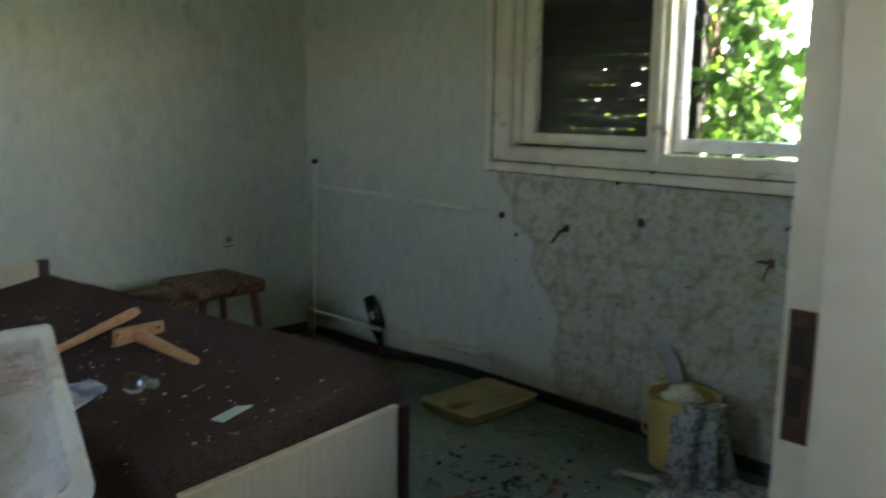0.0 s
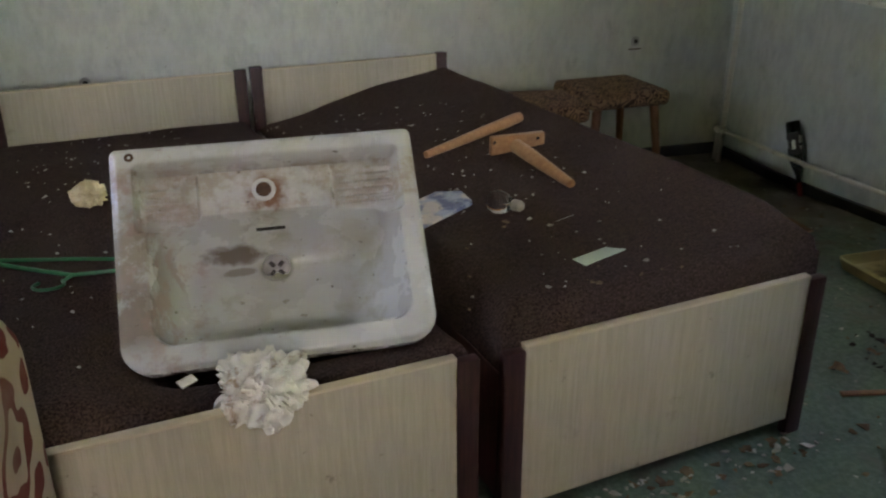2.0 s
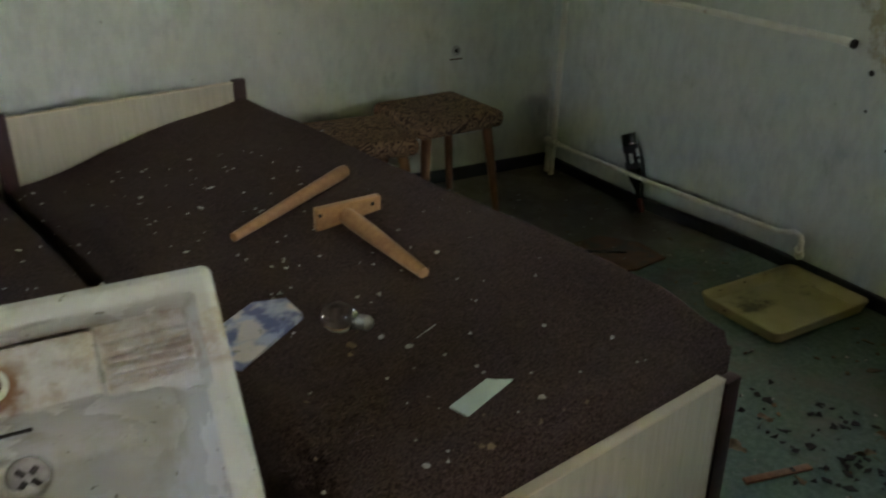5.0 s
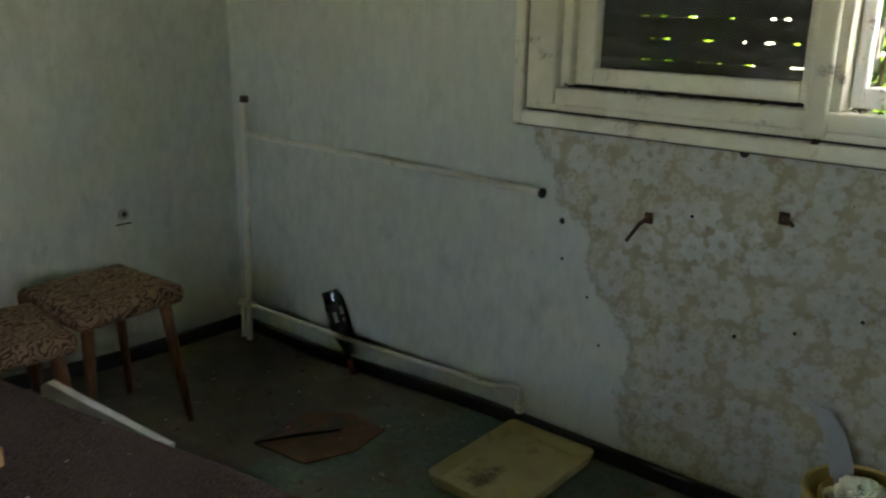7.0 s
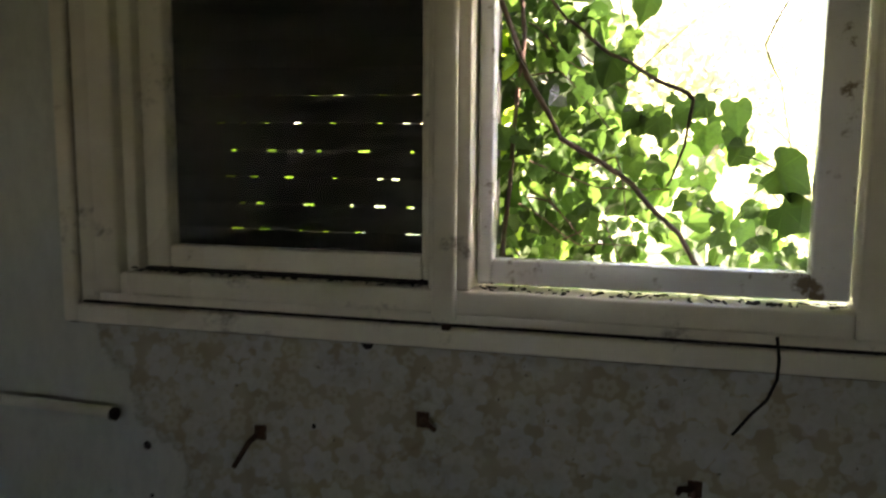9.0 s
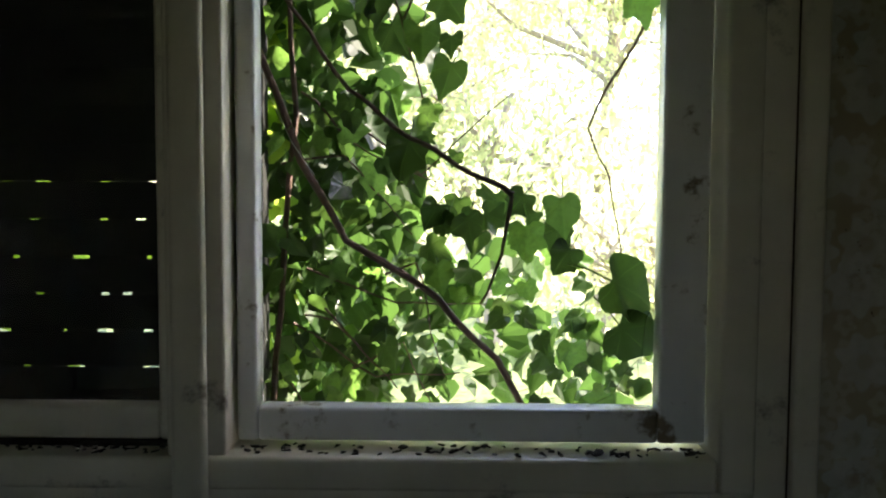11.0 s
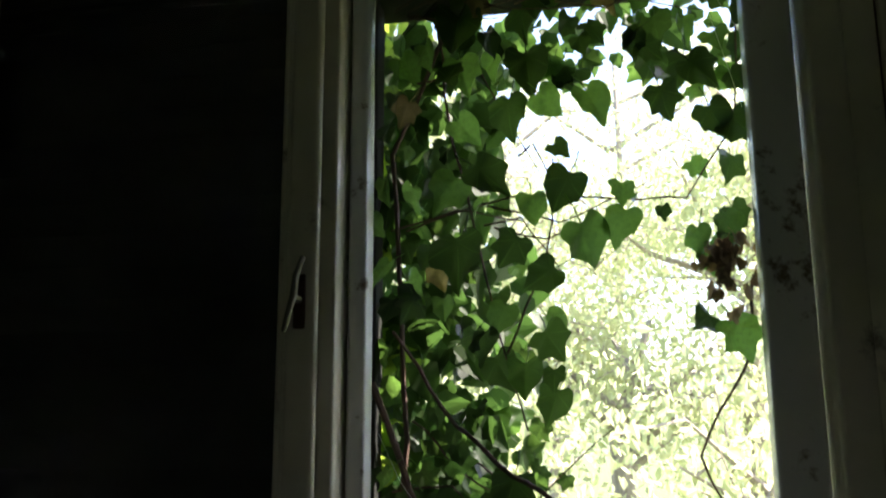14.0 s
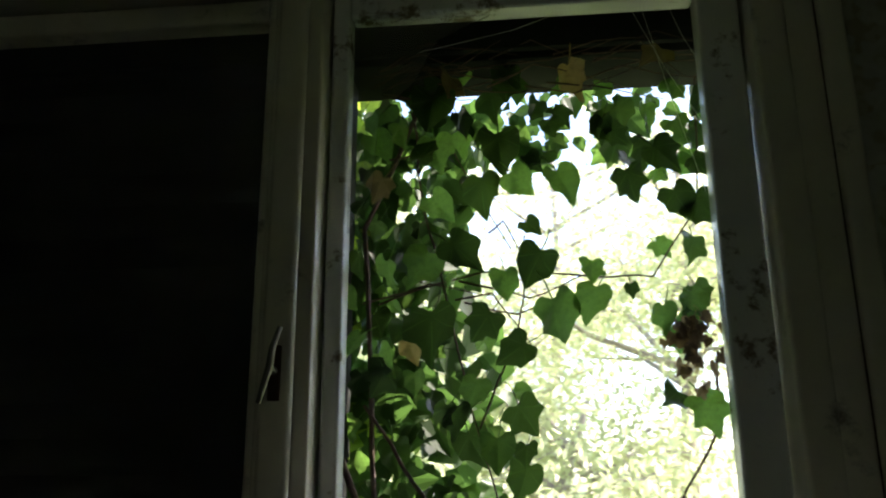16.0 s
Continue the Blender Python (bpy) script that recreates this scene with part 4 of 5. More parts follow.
def rounded(x, y, cx, cy, hx, hy, r):
    """Distance from the edge of a rounded rectangle, negative inside."""
    dx, dy = abs(x - cx) - hx + r, abs(y - cy) - hy + r
    return math.hypot(max(dx, 0), max(dy, 0)) + min(max(dx, dy), 0) - r


def bed_rise(u, v, rise):
    """The cover stands up along the window side and sinks at the head towards the other bed."""
    if not rise:
        return 0.0
    return rise * max(0.0, 1 - u) ** 3 * (1 - 0.55 * smooth(0.90, 1.0, v)) - 0.095 * smooth(0.30, 1.0, u) * smooth(0.45, 0.0, v)


def bed(x0, width, length, top, sag, seed, label, rise=0.0, dip=0.0, turn=0.0, head_drop=0.0):
    b = thing("divan_bed", label, "bed", BED @ pose(x0, 0, 0, 0, 0, turn), group="two divan beds side by side")
    P = 0.046
    for px, h, py in ((0, 0.415, 0), (width - P, 0.415, 0), (0, 0.600, -length), (width - P, 0.605, -length)):
        part("post", boxed(px, px + P, py - 0.002 if py == 0 else py, py + 0.024 if py == 0 else py + 0.03, 0, h, 0.003), M_POST, b)
    foot = part("foot_panel", boxed(P, width - P, 0.001, 0.019, 0.045, 0.418, 0.0015), M_VENEER, b)
    part("edge_strip", boxed(P, width - P, -0.001, 0.020, 0.418, 0.424, 0.001), M_EDGE, foot)
    head = part("head_panel", boxed(P, width - P, -length + 0.004, -length + 0.022, 0.05, 0.588, 0.0015), M_VENEER, b)
    part("edge_strip", boxed(P, width - P, -length + 0.003, -length + 0.023, 0.588, 0.594, 0.001), M_EDGE, head)
    for sx in (0.004, width - 0.024):
        part("side_board", boxed(sx, sx + 0.02, -length + 0.032, -0.004, 0.06, 0.36, 0.002), M_POST, b)
    # upholstered top with soft rounded edges and a slightly uneven surface
    bm = bmesh.new()
    nx, ny = 36, 84
    r = 0.055
    x_a, x_b, y_a, y_b = 0.006, width - 0.006, -length + 0.034, -0.003
    zb = 0.255

    def lift(u, v):
        x, y = x_a + (x_b - x_a) * u, y_a + (y_b - y_a) * v
        e = min(x - x_a, x_b - x, y - y_a, y_b - y)
        drop = r - math.sqrt(max(0.0, r * r - max(0.0, r - e) ** 2))
        n = noise.noise((x * 3 + seed, y * 3, 0)) * 0.008 + noise.noise((x * 11 + seed, y * 11, 3)) * 0.0025
        n += bed_rise(u, v, rise) - head_drop * smooth(0.5, 0.0, v)
        n -= dip * math.exp(-((x - 0.315) / 0.33) ** 6 - ((y + 0.20) / 0.26) ** 4)
        if dip:
            n -= 0.085 * math.exp(-((x - 0.315) / 0.235) ** 6 - ((y + 0.27) / 0.13) ** 6)
        return (x, y, top - drop + n - sag * math.sin(math.pi * u) * math.sin(math.pi * v))

    def soft(i, n):
        t = i / n
        return (t + (0.5 - 0.5 * math.cos(math.pi * t))) / 2

    grid = [[bm.verts.new(lift(soft(i, nx), soft(j, ny))) for j in range(ny + 1)] for i in range(nx + 1)]
    for i in range(nx):
        for j in range(ny):
            bm.faces.new((grid[i][j], grid[i + 1][j], grid[i + 1][j + 1], grid[i][j + 1]))
    rim = [grid[i][0] for i in range(nx + 1)] + [grid[nx][j] for j in range(1, ny + 1)] + [grid[i][ny] for i in range(nx - 1, -1, -1)] + [grid[0][j] for j in range(ny - 1, 0, -1)]
    low = [bm.verts.new((v.co.x, v.co.y, zb)) for v in rim]
    for i in range(len(rim)):
        j = (i + 1) % len(rim)
        bm.faces.new((rim[i], rim[j], low[j], low[i]))
    bm.faces.new(low)
    part("mattress", bm, M_COVER, b, "dark brown pile cover, dusty")
    return b


bed(0.0, 0.825, 2.02, 0.492, 0.004, 1.0, "divan bed with brown cover and pale veneer panels", rise=0.068, turn=0.95)
bed(0.870, 0.895, 2.00, 0.482, 0.006, 6.0, "divan bed carrying an old sink, brown cover", dip=0.075, turn=0.1, head_drop=0.062)


def on_bed(x, y, z=0.493, turn=0.0):
    return pose(x, y, z, 0, 0, turn)


# litter on the beds
def chips(name, count, place, small, large, material, label, seed):
    r = random.Random(seed)
    bm = bmesh.new()
    for i in range(count):
        p = place(r)
        s = r.uniform(small, large) * (1.0 if r.random() < 0.85 else 1.7)
        m = Matrix.Translation(p) @ Euler((r.uniform(-.35, .35), r.uniform(-.35, .35), r.uniform(0, 6.28))).to_matrix().to_4x4()
        n = r.choice((3, 4, 5))
        pts = [(math.cos(6.28 * j / n + r.uniform(-.3, .3)) * s * r.uniform(.5, 1), math.sin(6.28 * j / n) * s * r.uniform(.3, .9)) for j in range(n)]
        a = [bm.verts.new(m @ Vector((x, y, 0.0012))) for x, y in pts]
        b = [bm.verts.new(m @ Vector((x, y, -0.0008))) for x, y in pts]
        bm.faces.new(a), bm.faces.new(b)
        for j in range(n):
            bm.faces.new((a[j], a[(j + 1) % n], b[(j + 1) % n], b[j]))
    single(name, bm, material, label, "debris", kind="stuff", smooth=False)


def bed_spot(r):
    u, v = r.uniform(0.04, 1.70), -abs(r.uniform(0.03, 1.95))
    p = BED @ Vector((u, v, 0))
    n = 0.494 if u < 0.8 else 0.484
    e = min(u if u < 0.8 else u - 0.835, 0.8 - u if u < 0.8 else 1.73 - u)
    if e < 0.05:
        n -= 0.012
    if u < 0.8:
        n += bed_rise(u / 0.825, 1 + v / 2.0, 0.066)
    else:
        n -= 0.062 * smooth(0.5, 0.0, 1 + v / 2.0)
    return Vector((p.x, p.y, n))


chips("paint_flakes", 330, bed_spot, 0.002, 0.006, M_CHIP, "pale paint flakes scattered on the bed covers", 2)
chips("paint_flakes", 36, bed_spot, 0.006, 0.011, M_CHIP, "larger pale paint flakes on the bed covers", 3)


def front_spot(r):
    p = BED @ Vector((r.gauss(0.38, 0.22), -abs(r.gauss(0.12, 0.18)) - 0.02, 0))
    return Vector((p.x, p.y, 0.492))


chips("wood_crumbs", 130, front_spot, 0.003, 0.010, M_BROWNBIT, "brown crumbs and splinters near the foot of the bed", 4)

# ---------- sink ----------
wv, sv = Vector((0.045, 0.999, 0.012)).normalized(), Vector((-0.61, 0.023, 0.793)).normalized()
nv = wv.cross(sv).normalized()
sv = nv.cross(wv).normalized()
SINK = Matrix(((wv.x, sv.x, nv.x, -1.254), (wv.y, sv.y, nv.y, 0.575), (wv.z, sv.z, nv.z, 0.436), (0, 0, 0, 1)))
sink = thing("sink", "old stained white ceramic sink lying on a bed", "sink", SINK)
SW, SH = 0.578, 0.432


def sink_depth(x, y):
    d = 0.0
    # recess under the back rim, running into the bowl
    ledge = rounded(x, y, 0.004, 0.330, 0.254, 0.068, 0.014)
    d = max(d, 0.050 * min(max(-ledge / 0.012, 0.0), 1.0))
    # ribbed soap trays on both sides of the raised tap shelf
    for cx, hw in ((-0.208, 0.042), (0.190, 0.062)):
        t = rounded(x, y, cx, 0.332, hw, 0.044, 0.006)
        d += 0.003 * smooth(0.0, -0.008, t) * math.sin(y * 420)
    shelf = rounded(x, y, -0.006, 0.330, 0.130, 0.052, 0.006)
    d -= 0.022 * smooth(0.002, -0.004, shelf)
    # the bowl, shallower towards the front
    bowl = rounded(x, y, 0.008, 0.170, 0.240, 0.126, 0.045)
    if bowl < 0.0:
        def round_side(dist, width):
            t = min(max(dist / width, 0.0), 1.0)
            return 1 - (1 - t) ** 2.0
        deep = (0.105 + 0.100 * smooth(0.03, 0.26, y)) * round_side(x + 0.232, 0.080) * round_side(0.248 - x, 0.110) * round_side(0.296 - y, 0.074) * round_side(y - 0.046, 0.016)
        d = max(d, deep * smooth(0.0, -0.006, bowl))
    d += 0.012 * smooth(0.034, 0.026, math.hypot(x, y - 0.218))
    return d


bm = bmesh.new()
NX, NY = 150, 112
top_grid = []
for i in range(NX + 1):
    col = []
    for j in range(NY + 1):
        x, y = (i / NX - 0.5) * SW, j / NY * SH
        r = 0.055 if y < SH / 2 else 0.014
        cx = math.copysign(max(abs(x) - (SW / 2 - r), 0.0), x)
        cy = math.copysign(max(abs(y - SH / 2) - (SH / 2 - r), 0.0), y - SH / 2)
        out = math.hypot(cx, cy)
        if out > r:
            x, y = x - cx * (1 - r / out), y - cy * (1 - r / out)
        edge = rounded(x, y, 0, SH / 2, SW / 2, SH / 2, r)
        roll = 0.010 * smooth(-0.012, 0.0, edge) + 0.0015 * noise.noise((x * 7, y * 7, 2))
        col.append(bm.verts.new((x, y, -sink_depth(x, y) - roll)))
    top_grid.append(col)
for i in range(NX):
    for j in range(NY):
        bm.faces.new((top_grid[i][j], top_grid[i + 1][j], top_grid[i + 1][j + 1], top_grid[i][j + 1]))
rim = [top_grid[i][0] for i in range(NX + 1)] + [top_grid[NX][j] for j in range(1, NY + 1)] + [top_grid[i][NY] for i in range(NX - 1, -1, -1)] + [top_grid[0][j] for j in range(NY - 1, 0, -1)]
skirt = [bm.verts.new((v.co.x, v.co.y, -0.055)) for v in rim]
under = [bm.verts.new((v.co.x * 0.95, 0.20 + (v.co.y - 0.20) * 0.92, -0.125)) for v in rim]
belly = [bm.verts.new((v.co.x * 0.88, 0.24 + (v.co.y - 0.24) * 0.60, -0.240)) for v in rim]
for r0, r1 in ((rim, skirt), (skirt, under), (under, belly)):
    for i in range(len(rim)):
        j = (i + 1) % len(rim)
        bm.faces.new((r0[i], r0[j], r1[j], r1[i]))
bm.faces.new(belly)
part("basin", bm, M_CERAMIC, sink)
zd = -sink_depth(0, 0.218)
drain = part("drain", lathe(bmesh.new(), [(0.012, 0.001), (0.014, 0.003), (0.026, 0.004), (0.031, 0.002), (0.031, -0.003), (0.012, -0.004)]), M_OLDMETAL, sink, "tarnished metal drain", at=Matrix.Translation((0, 0.218, zd + 0.006)) @ Matrix.Rotation(radians(17), 4, "X"))
for a in range(4):
    part("drain_slot", boxed(0.006, 0.020, -0.0045, 0.0045, 0.0042, 0.0050), M_DARK, drain, at=Matrix.Rotation(radians(45 + 90 * a), 4, "Z"))
zt = -sink_depth(-0.01, 0.335)
tap = part("tap_hole", lathe(bmesh.new(), [(0.010, 0.002), (0.017, 0.004), (0.023, 0.0035), (0.0235, -0.002), (0.01, -0.002)]), M_CERAMIC, sink, "tap hole rimmed with rust", at=Matrix.Translation((-0.01, 0.335, zt)))
part("rust_ring", lathe(bmesh.new(), [(0.002, 0.003), (0.011, 0.0045), (0.015, 0.0048), (0.0155, 0.002)], 16), M_RUST, tap)
part("overflow_slot", boxed(-0.029, 0.029, -0.004, 0.004, -0.003, 0.003, 0.001), M_DARK, sink, at=pose(-0.004, 0.276, -sink_depth(-0.004, 0.276) + 0.001, 70, 0, 0))
part("fixing_hole", lathe(bmesh.new(), [(0.002, 0.0), (0.008, 0.0012), (0.009, 0.0)], 12), M_RUST, sink, at=Matrix.Translation((-0.252, 0.412, 0.0)))

# ---------- things on the beds ----------
leg = thing("table_leg", "turned beech table leg on its square mounting plate", "table leg", pose(0, 0, 0))
tipp, rootp = Vector((-1.812, 1.372, 0.512)), Vector((-2.150, 1.342, 0.524))
part("leg", tube(bmesh.new(), [rootp, rootp.lerp(tipp, 0.3), rootp.lerp(tipp, 0.95), tipp], [0.021, 0.021, 0.013, 0.012], 14), M_LEGWOOD, leg)
d = (tipp - rootp).normalized()
PL = Matrix.Translation(rootp + Vector((0, 0, 0.004))) @ d.to_track_quat("X", "Z").to_matrix().to_4x4()
plate = part("mounting_plate", boxed(-0.022, 0.0, -0.078, 0.094, -0.028, 0.028, 0.003), M_LEGWOOD, leg, at=PL)
for sy in (-0.07, 0.07):
    part("screw_hole", lathe(bmesh.new(), [(0.001, 0), (0.005, 0.0008), (0.0055, 0)], 10), M_DARK, plate, at=pose(0.0003, sy, 0.012, 0, 90, 0))
a, b = Vector((-2.415, 1.450, 0.538)), Vector((-2.200, 1.080, 0.504))
single("table_leg", tube(bmesh.new(), [a, a.lerp(b, 0.05), a.lerp(b, 0.6), b], [0.016, 0.019, 0.015, 0.011], 14), M_LEGWOOD, "tapered beech table leg lying on the bed", "table leg")

bulb = thing("light_bulb", "clear glass light bulb lying on its side", "bulb", pose(-1.705, 1.135, 0.524, 0, 86, 33))
prof = [(0.004, -0.031), (0.016, -0.028), (0.026, -0.017), (0.030, 0.0), (0.027, 0.015), (0.019, 0.032), (0.014, 0.044), (0.0135, 0.05)]
part("globe", lathe(bmesh.new(), prof, 24), M_CLEAR, bulb)
part("cap", lathe(bmesh.new(), [(0.0135, 0.046), (0.014, 0.05), (0.0132, 0.054), (0.014, 0.058), (0.0132, 0.062), (0.014, 0.066), (0.010, 0.072), (0.004, 0.075)], 20), M_BRASS, bulb)
part("filament_stem", tube(bmesh.new(), [(0, 0, 0.045), (0, 0, 0.018)], [0.004, 0.0025], 8), M_CLEAR, bulb)
single("plastic_strip", boxed(-0.078, 0.078, -0.019, 0.019, 0, 0.004, 0.001), M_STRIP, "flat pale green plastic strip on the bed", "plastic strip", on_bed(-1.405, 1.275, 0.494, 113))
single("splinter", tube(bmesh.new(), [(-0.03, 0, 0.002), (0.03, 0, 0.004)], [0.001, 0.0006], 5), M_WHITE, "thin white splinter on the bed cover", "splinter", on_bed(-1.62, 1.275, 0.495, 115))

k = Nodes("postcard_print")
pc = k.mix(k.ramp(k.noise(16, 4, 0.6), 0.42, 0.58), (0.10, 0.12, 0.24), (0.40, 0.42, 0.50))
pc = k.mix(k.ramp(k.noise(11, 3, 0.5, (1, 1, 1), (5, 2, 0)), 0.52, 0.62), pc, (0.62, 0.52, 0.46))
pc = k.mix(k.ramp(k.noise(30, 3, 0.5, (1, 1, 1), (1, 7, 0)), 0.6, 0.68), pc, (0.10, 0.10, 0.05))
M_CARD = k.end(pc, 0.35)
bm = bmesh.new()
pts = [(0, 0), (0.20, 0.0), (0.235, 0.06), (0.20, 0.115), (0.10, 0.125), (0, 0.12)]
lo, hi = [bm.verts.new((x, y, 0.0)) for x, y in pts], [bm.verts.new((x, y, 0.0025 + 0.01 * (x / 0.2) ** 2)) for x, y in pts]
bm.faces.new(lo), bm.faces.new(hi)
for i in range(len(pts)):
    j = (i + 1) % len(pts)
    bm.faces.new((lo[i], lo[j], hi[j], hi[i]))
single("picture_card", bm, M_CARD, "creased colour picture card under the sink", "card", on_bed(-1.660, 0.935, 0.492, 128), smooth=False)


def crumple(name, material, size, m, label, seed, flat=0.75):
    bm = bmesh.new()
    bmesh.ops.create_icosphere(bm, subdivisions=5, radius=1.0)
    r = random.Random(int(seed * 10))
    folds = [(Vector((r.gauss(0, 1), r.gauss(0, 1), r.gauss(0, 1))).normalized(), r.uniform(-0.5, 0.9), r.uniform(0.25, 0.6)) for i in range(26)]
    for v in bm.verts:
        d = v.co.normalized()
        p = d * 1.7 + Vector((seed, 0, 0))
        n = 0.86 + 0.22 * noise.noise(p)
        # flat facets meeting in sharp creases
        for f, o, w in folds:
            k = abs(d.dot(f) - o)
            if k < w:
                n += 0.085 * (0.5 - k / w)
        q = p + noise.noise_vector(p * 1.5) * 0.4
        n += 0.42 * (0.30 - abs(noise.noise(q * 1.9))) + 0.22 * (0.25 - abs(noise.noise(q * 4.2)))
        v.co = Vector((d.x * size[0] * n, d.y * size[1] * n, d.z * size[2] * n * flat))
    single(name, bm, material, label, "paper", m)


crumple("crumpled_paper", M_PAPER, (0.066, 0.080, 0.070), pose(-1.156, 0.530, 0.440), "crumpled stained white paper at the edge of the bed", 3.0, 1.0)
crumple("crumpled_paper", M_YPAPER, (0.036, 0.046, 0.036), pose(-2.09, 0.160, 0.508), "small ball of yellowed crumpled paper", 9.0, 1.0)
single("paper_scrap", boxed(-0.012, 0.012, -0.014, 0.014, 0, 0.002), M_PAPER, "small white paper scrap beside crumpled paper", "paper", pose(-1.145, 0.405, 0.478, 10, 0, 25))

hanger = thing("clothes_hanger", "green plastic clothes hanger lying on the bed", "hanger")
HZ = 0.490
tl, tr, neck = Vector((-1.755, -0.03, HZ)), Vector((-1.64, 0.40, HZ)), Vector((-1.615, 0.175, HZ + 0.002))
part("bar", tube(bmesh.new(), [tl, tl.lerp(tr, 0.5) + Vector((-0.006, 0, 0)), tr], 0.0042, 8), M_GREEN, hanger)
part("shoulder", tube(bmesh.new(), [tl, tl.lerp(neck, 0.5) + Vector((0.004, 0, 0)), neck], 0.0045, 8), M_GREEN, hanger)
part("shoulder", tube(bmesh.new(), [neck, neck.lerp(tr, 0.5) + Vector((0.012, 0, 0)), tr], 0.0045, 8), M_GREEN, hanger)
hc = Vector((-1.575, 0.135, HZ + 0.002))
part("hook", tube(bmesh.new(), [neck] + [hc + Vector((math.cos(q) * 0.022, math.sin(q) * 0.030, 0)) for q in (2.2 - i * 0.42 for i in range(12))], 0.0036, 8), M_GREEN, hanger)

# armchair whose arm stands at the foot of the bed
chair = thing("armchair", "armchair with red and cream floral cloth", "armchair", pose(-0.98, 0.05, 0))
part("arm", boxed(-0.05, 0.48, -0.01, 0.17, 0.05, 0.735, 0.075, 5), M_FLORAL, chair)
part("seat", boxed(-0.02, 0.50, -0.58, -0.02, 0.12, 0.42, 0.05, 4), M_FLORAL, chair)
part("arm", boxed(-0.05, 0.48, -0.77, -0.59, 0.05, 0.735, 0.075, 5), M_FLORAL, chair)
for lx, ly in ((0.0, 0.10), (0.42, 0.10), (0.0, -0.70), (0.42, -0.70)):
    part("leg", tube(bmesh.new(), [(lx, ly, 0), (lx, ly, 0.08)], [0.018, 0.024], 10), M_STOOLWOOD, chair)

# ---------- stools ----------
def stool(x, y, turn, top, label):
    s = thing("stool", label, "stool", pose(x, y, 0, 0, 0, turn), group="upholstered stools beside the bed")
    part("seat", boxed(-0.185, 0.185, -0.19, 0.19, top - 0.068, top, 0.028, 4), M_STOOL, s, "brown patterned padded seat")
    for sx in (-1, 1):
        for sy in (-1, 1):
            part("leg", tube(bmesh.new(), [(sx * 0.175, sy * 0.175, dip(x + sx * 0.17, y + sy * 0.17) - 0.001), (sx * 0.135, sy * 0.135, top - 0.064)], [0.012, 0.021], 12), M_STOOLWOOD, s)
    return s


stool(-3.17, 2.145, 4, 0.448, "wooden stool with brown patterned padded seat")
stool(-3.10, 1.765, -6, 0.425, "lower patterned stool beside the bed")
# white board slipped between bed and stools
bm = bmesh.new()
pts = [(0.0, 0.0), (0.0, 0.368), (0.03, 0.388), (0.52, 0.374), (0.52, 0.0)]
f0, f1 = [bm.verts.new((x, 0, z)) for x, z in pts], [bm.verts.new((x, 0.022, z)) for x, z in pts]
bm.faces.new(f0), bm.faces.new(f1)
for i in range(len(pts)):
    j = (i + 1) % len(pts)
    bm.faces.new((f0[i], f0[j], f1[j], f1[i]))
single("white_board", bm, M_WHITE, "broken white board beside the bed", "board", Matrix.Translation((-2.765, 1.758, -0.004)) @ Matrix.Rotation(radians(5.0), 4, "Z"), smooth=False)

# ---------- pipes and wall ----------
pipes = thing("heating_pipes", "cream painted heating pipes cut off at the wall", "pipe")
PY = 2.914
part("riser", tube(bmesh.new(), [(-3.462, PY, -0.06), (-3.440, PY, 0.45), (-3.422, PY, 0.955)], 0.0135, 14), M_PIPE, pipes)
part("pipe_end", tube(bmesh.new(), [(-3.422, PY, 0.950), (-3.421, PY, 0.974)], [0.018, 0.016], 14), M_RUST, pipes, "rusty cut end")
part("upper_pipe", tube(bmesh.new(), [(-3.425, PY, 0.826), (-2.8, PY + 0.012, 0.822), (-2.062, PY + 0.03, 0.806)], 0.0115, 14), M_PIPE, pipes)
part("pipe_end", tube(bmesh.new(), [(-2.090, PY + 0.029, 0.807), (-2.046, PY + 0.031, 0.803)], [0.0128, 0.0135], 12), M_PIPE, pipes)
part("pipe_mouth", tube(bmesh.new(), [(-2.047, PY + 0.031, 0.803), (-2.036, PY + 0.031, 0.802)], [0.0142, 0.0146], 12), M_DARK, pipes, "dark rusty pipe mouth")
part("lower_pipe", tube(bmesh.new(), [(-3.452, PY, 0.108), (-2.8, PY, 0.124), (-2.16, PY, 0.154), (-2.095, PY, 0.176), (-2.070, PY, 0.170), (-2.066, PY + 0.004, 0.152), (-2.078, PY + 0.02, 0.125), (-2.09, PY + 0.035, 0.090)], 0.0095, 14), M_PIPE, pipes)
part("collar", tube(bmesh.new(), [(-2.083, PY + 0.024, 0.112), (-2.095, PY + 0.045, 0.078)], 0.0155, 14), M_PIPE, pipes)
part("floor_stub", tube(bmesh.new(), [(-3.512, PY + 0.012, -0.06), (-3.506, PY + 0.012, 0.105)], 0.013, 12), M_PIPE, pipes)
part("tee", tube(bmesh.new(), [(-3.515, PY + 0.006, 0.104), (-3.425, PY, 0.110)], 0.0175, 12), M_PIPE, pipes)


def bracket(x, z, shape, label):
    b = thing("wall_bracket", label, "bracket", pose(x, YW, z), group="rusty radiator brackets on the wall")
    part("rosette", boxed(-0.013, 0.013, -0.006, 0.0, -0.016, 0.016, 0.002), M_RUST, b)
    part("arm", tube(bmesh.new(), shape, [0.007, 0.006, 0.005][:len(shape)] + [0.005] * max(0, len(shape) - 3), 8), M_RUST, b)
    return b


bracket(-1.722, 0.775, [(0, -0.004, 0), (-0.012, -0.03, -0.012), (-0.034, -0.05, -0.055), (-0.036, -0.056, -0.062)], "rusty bent radiator bracket on the wall")
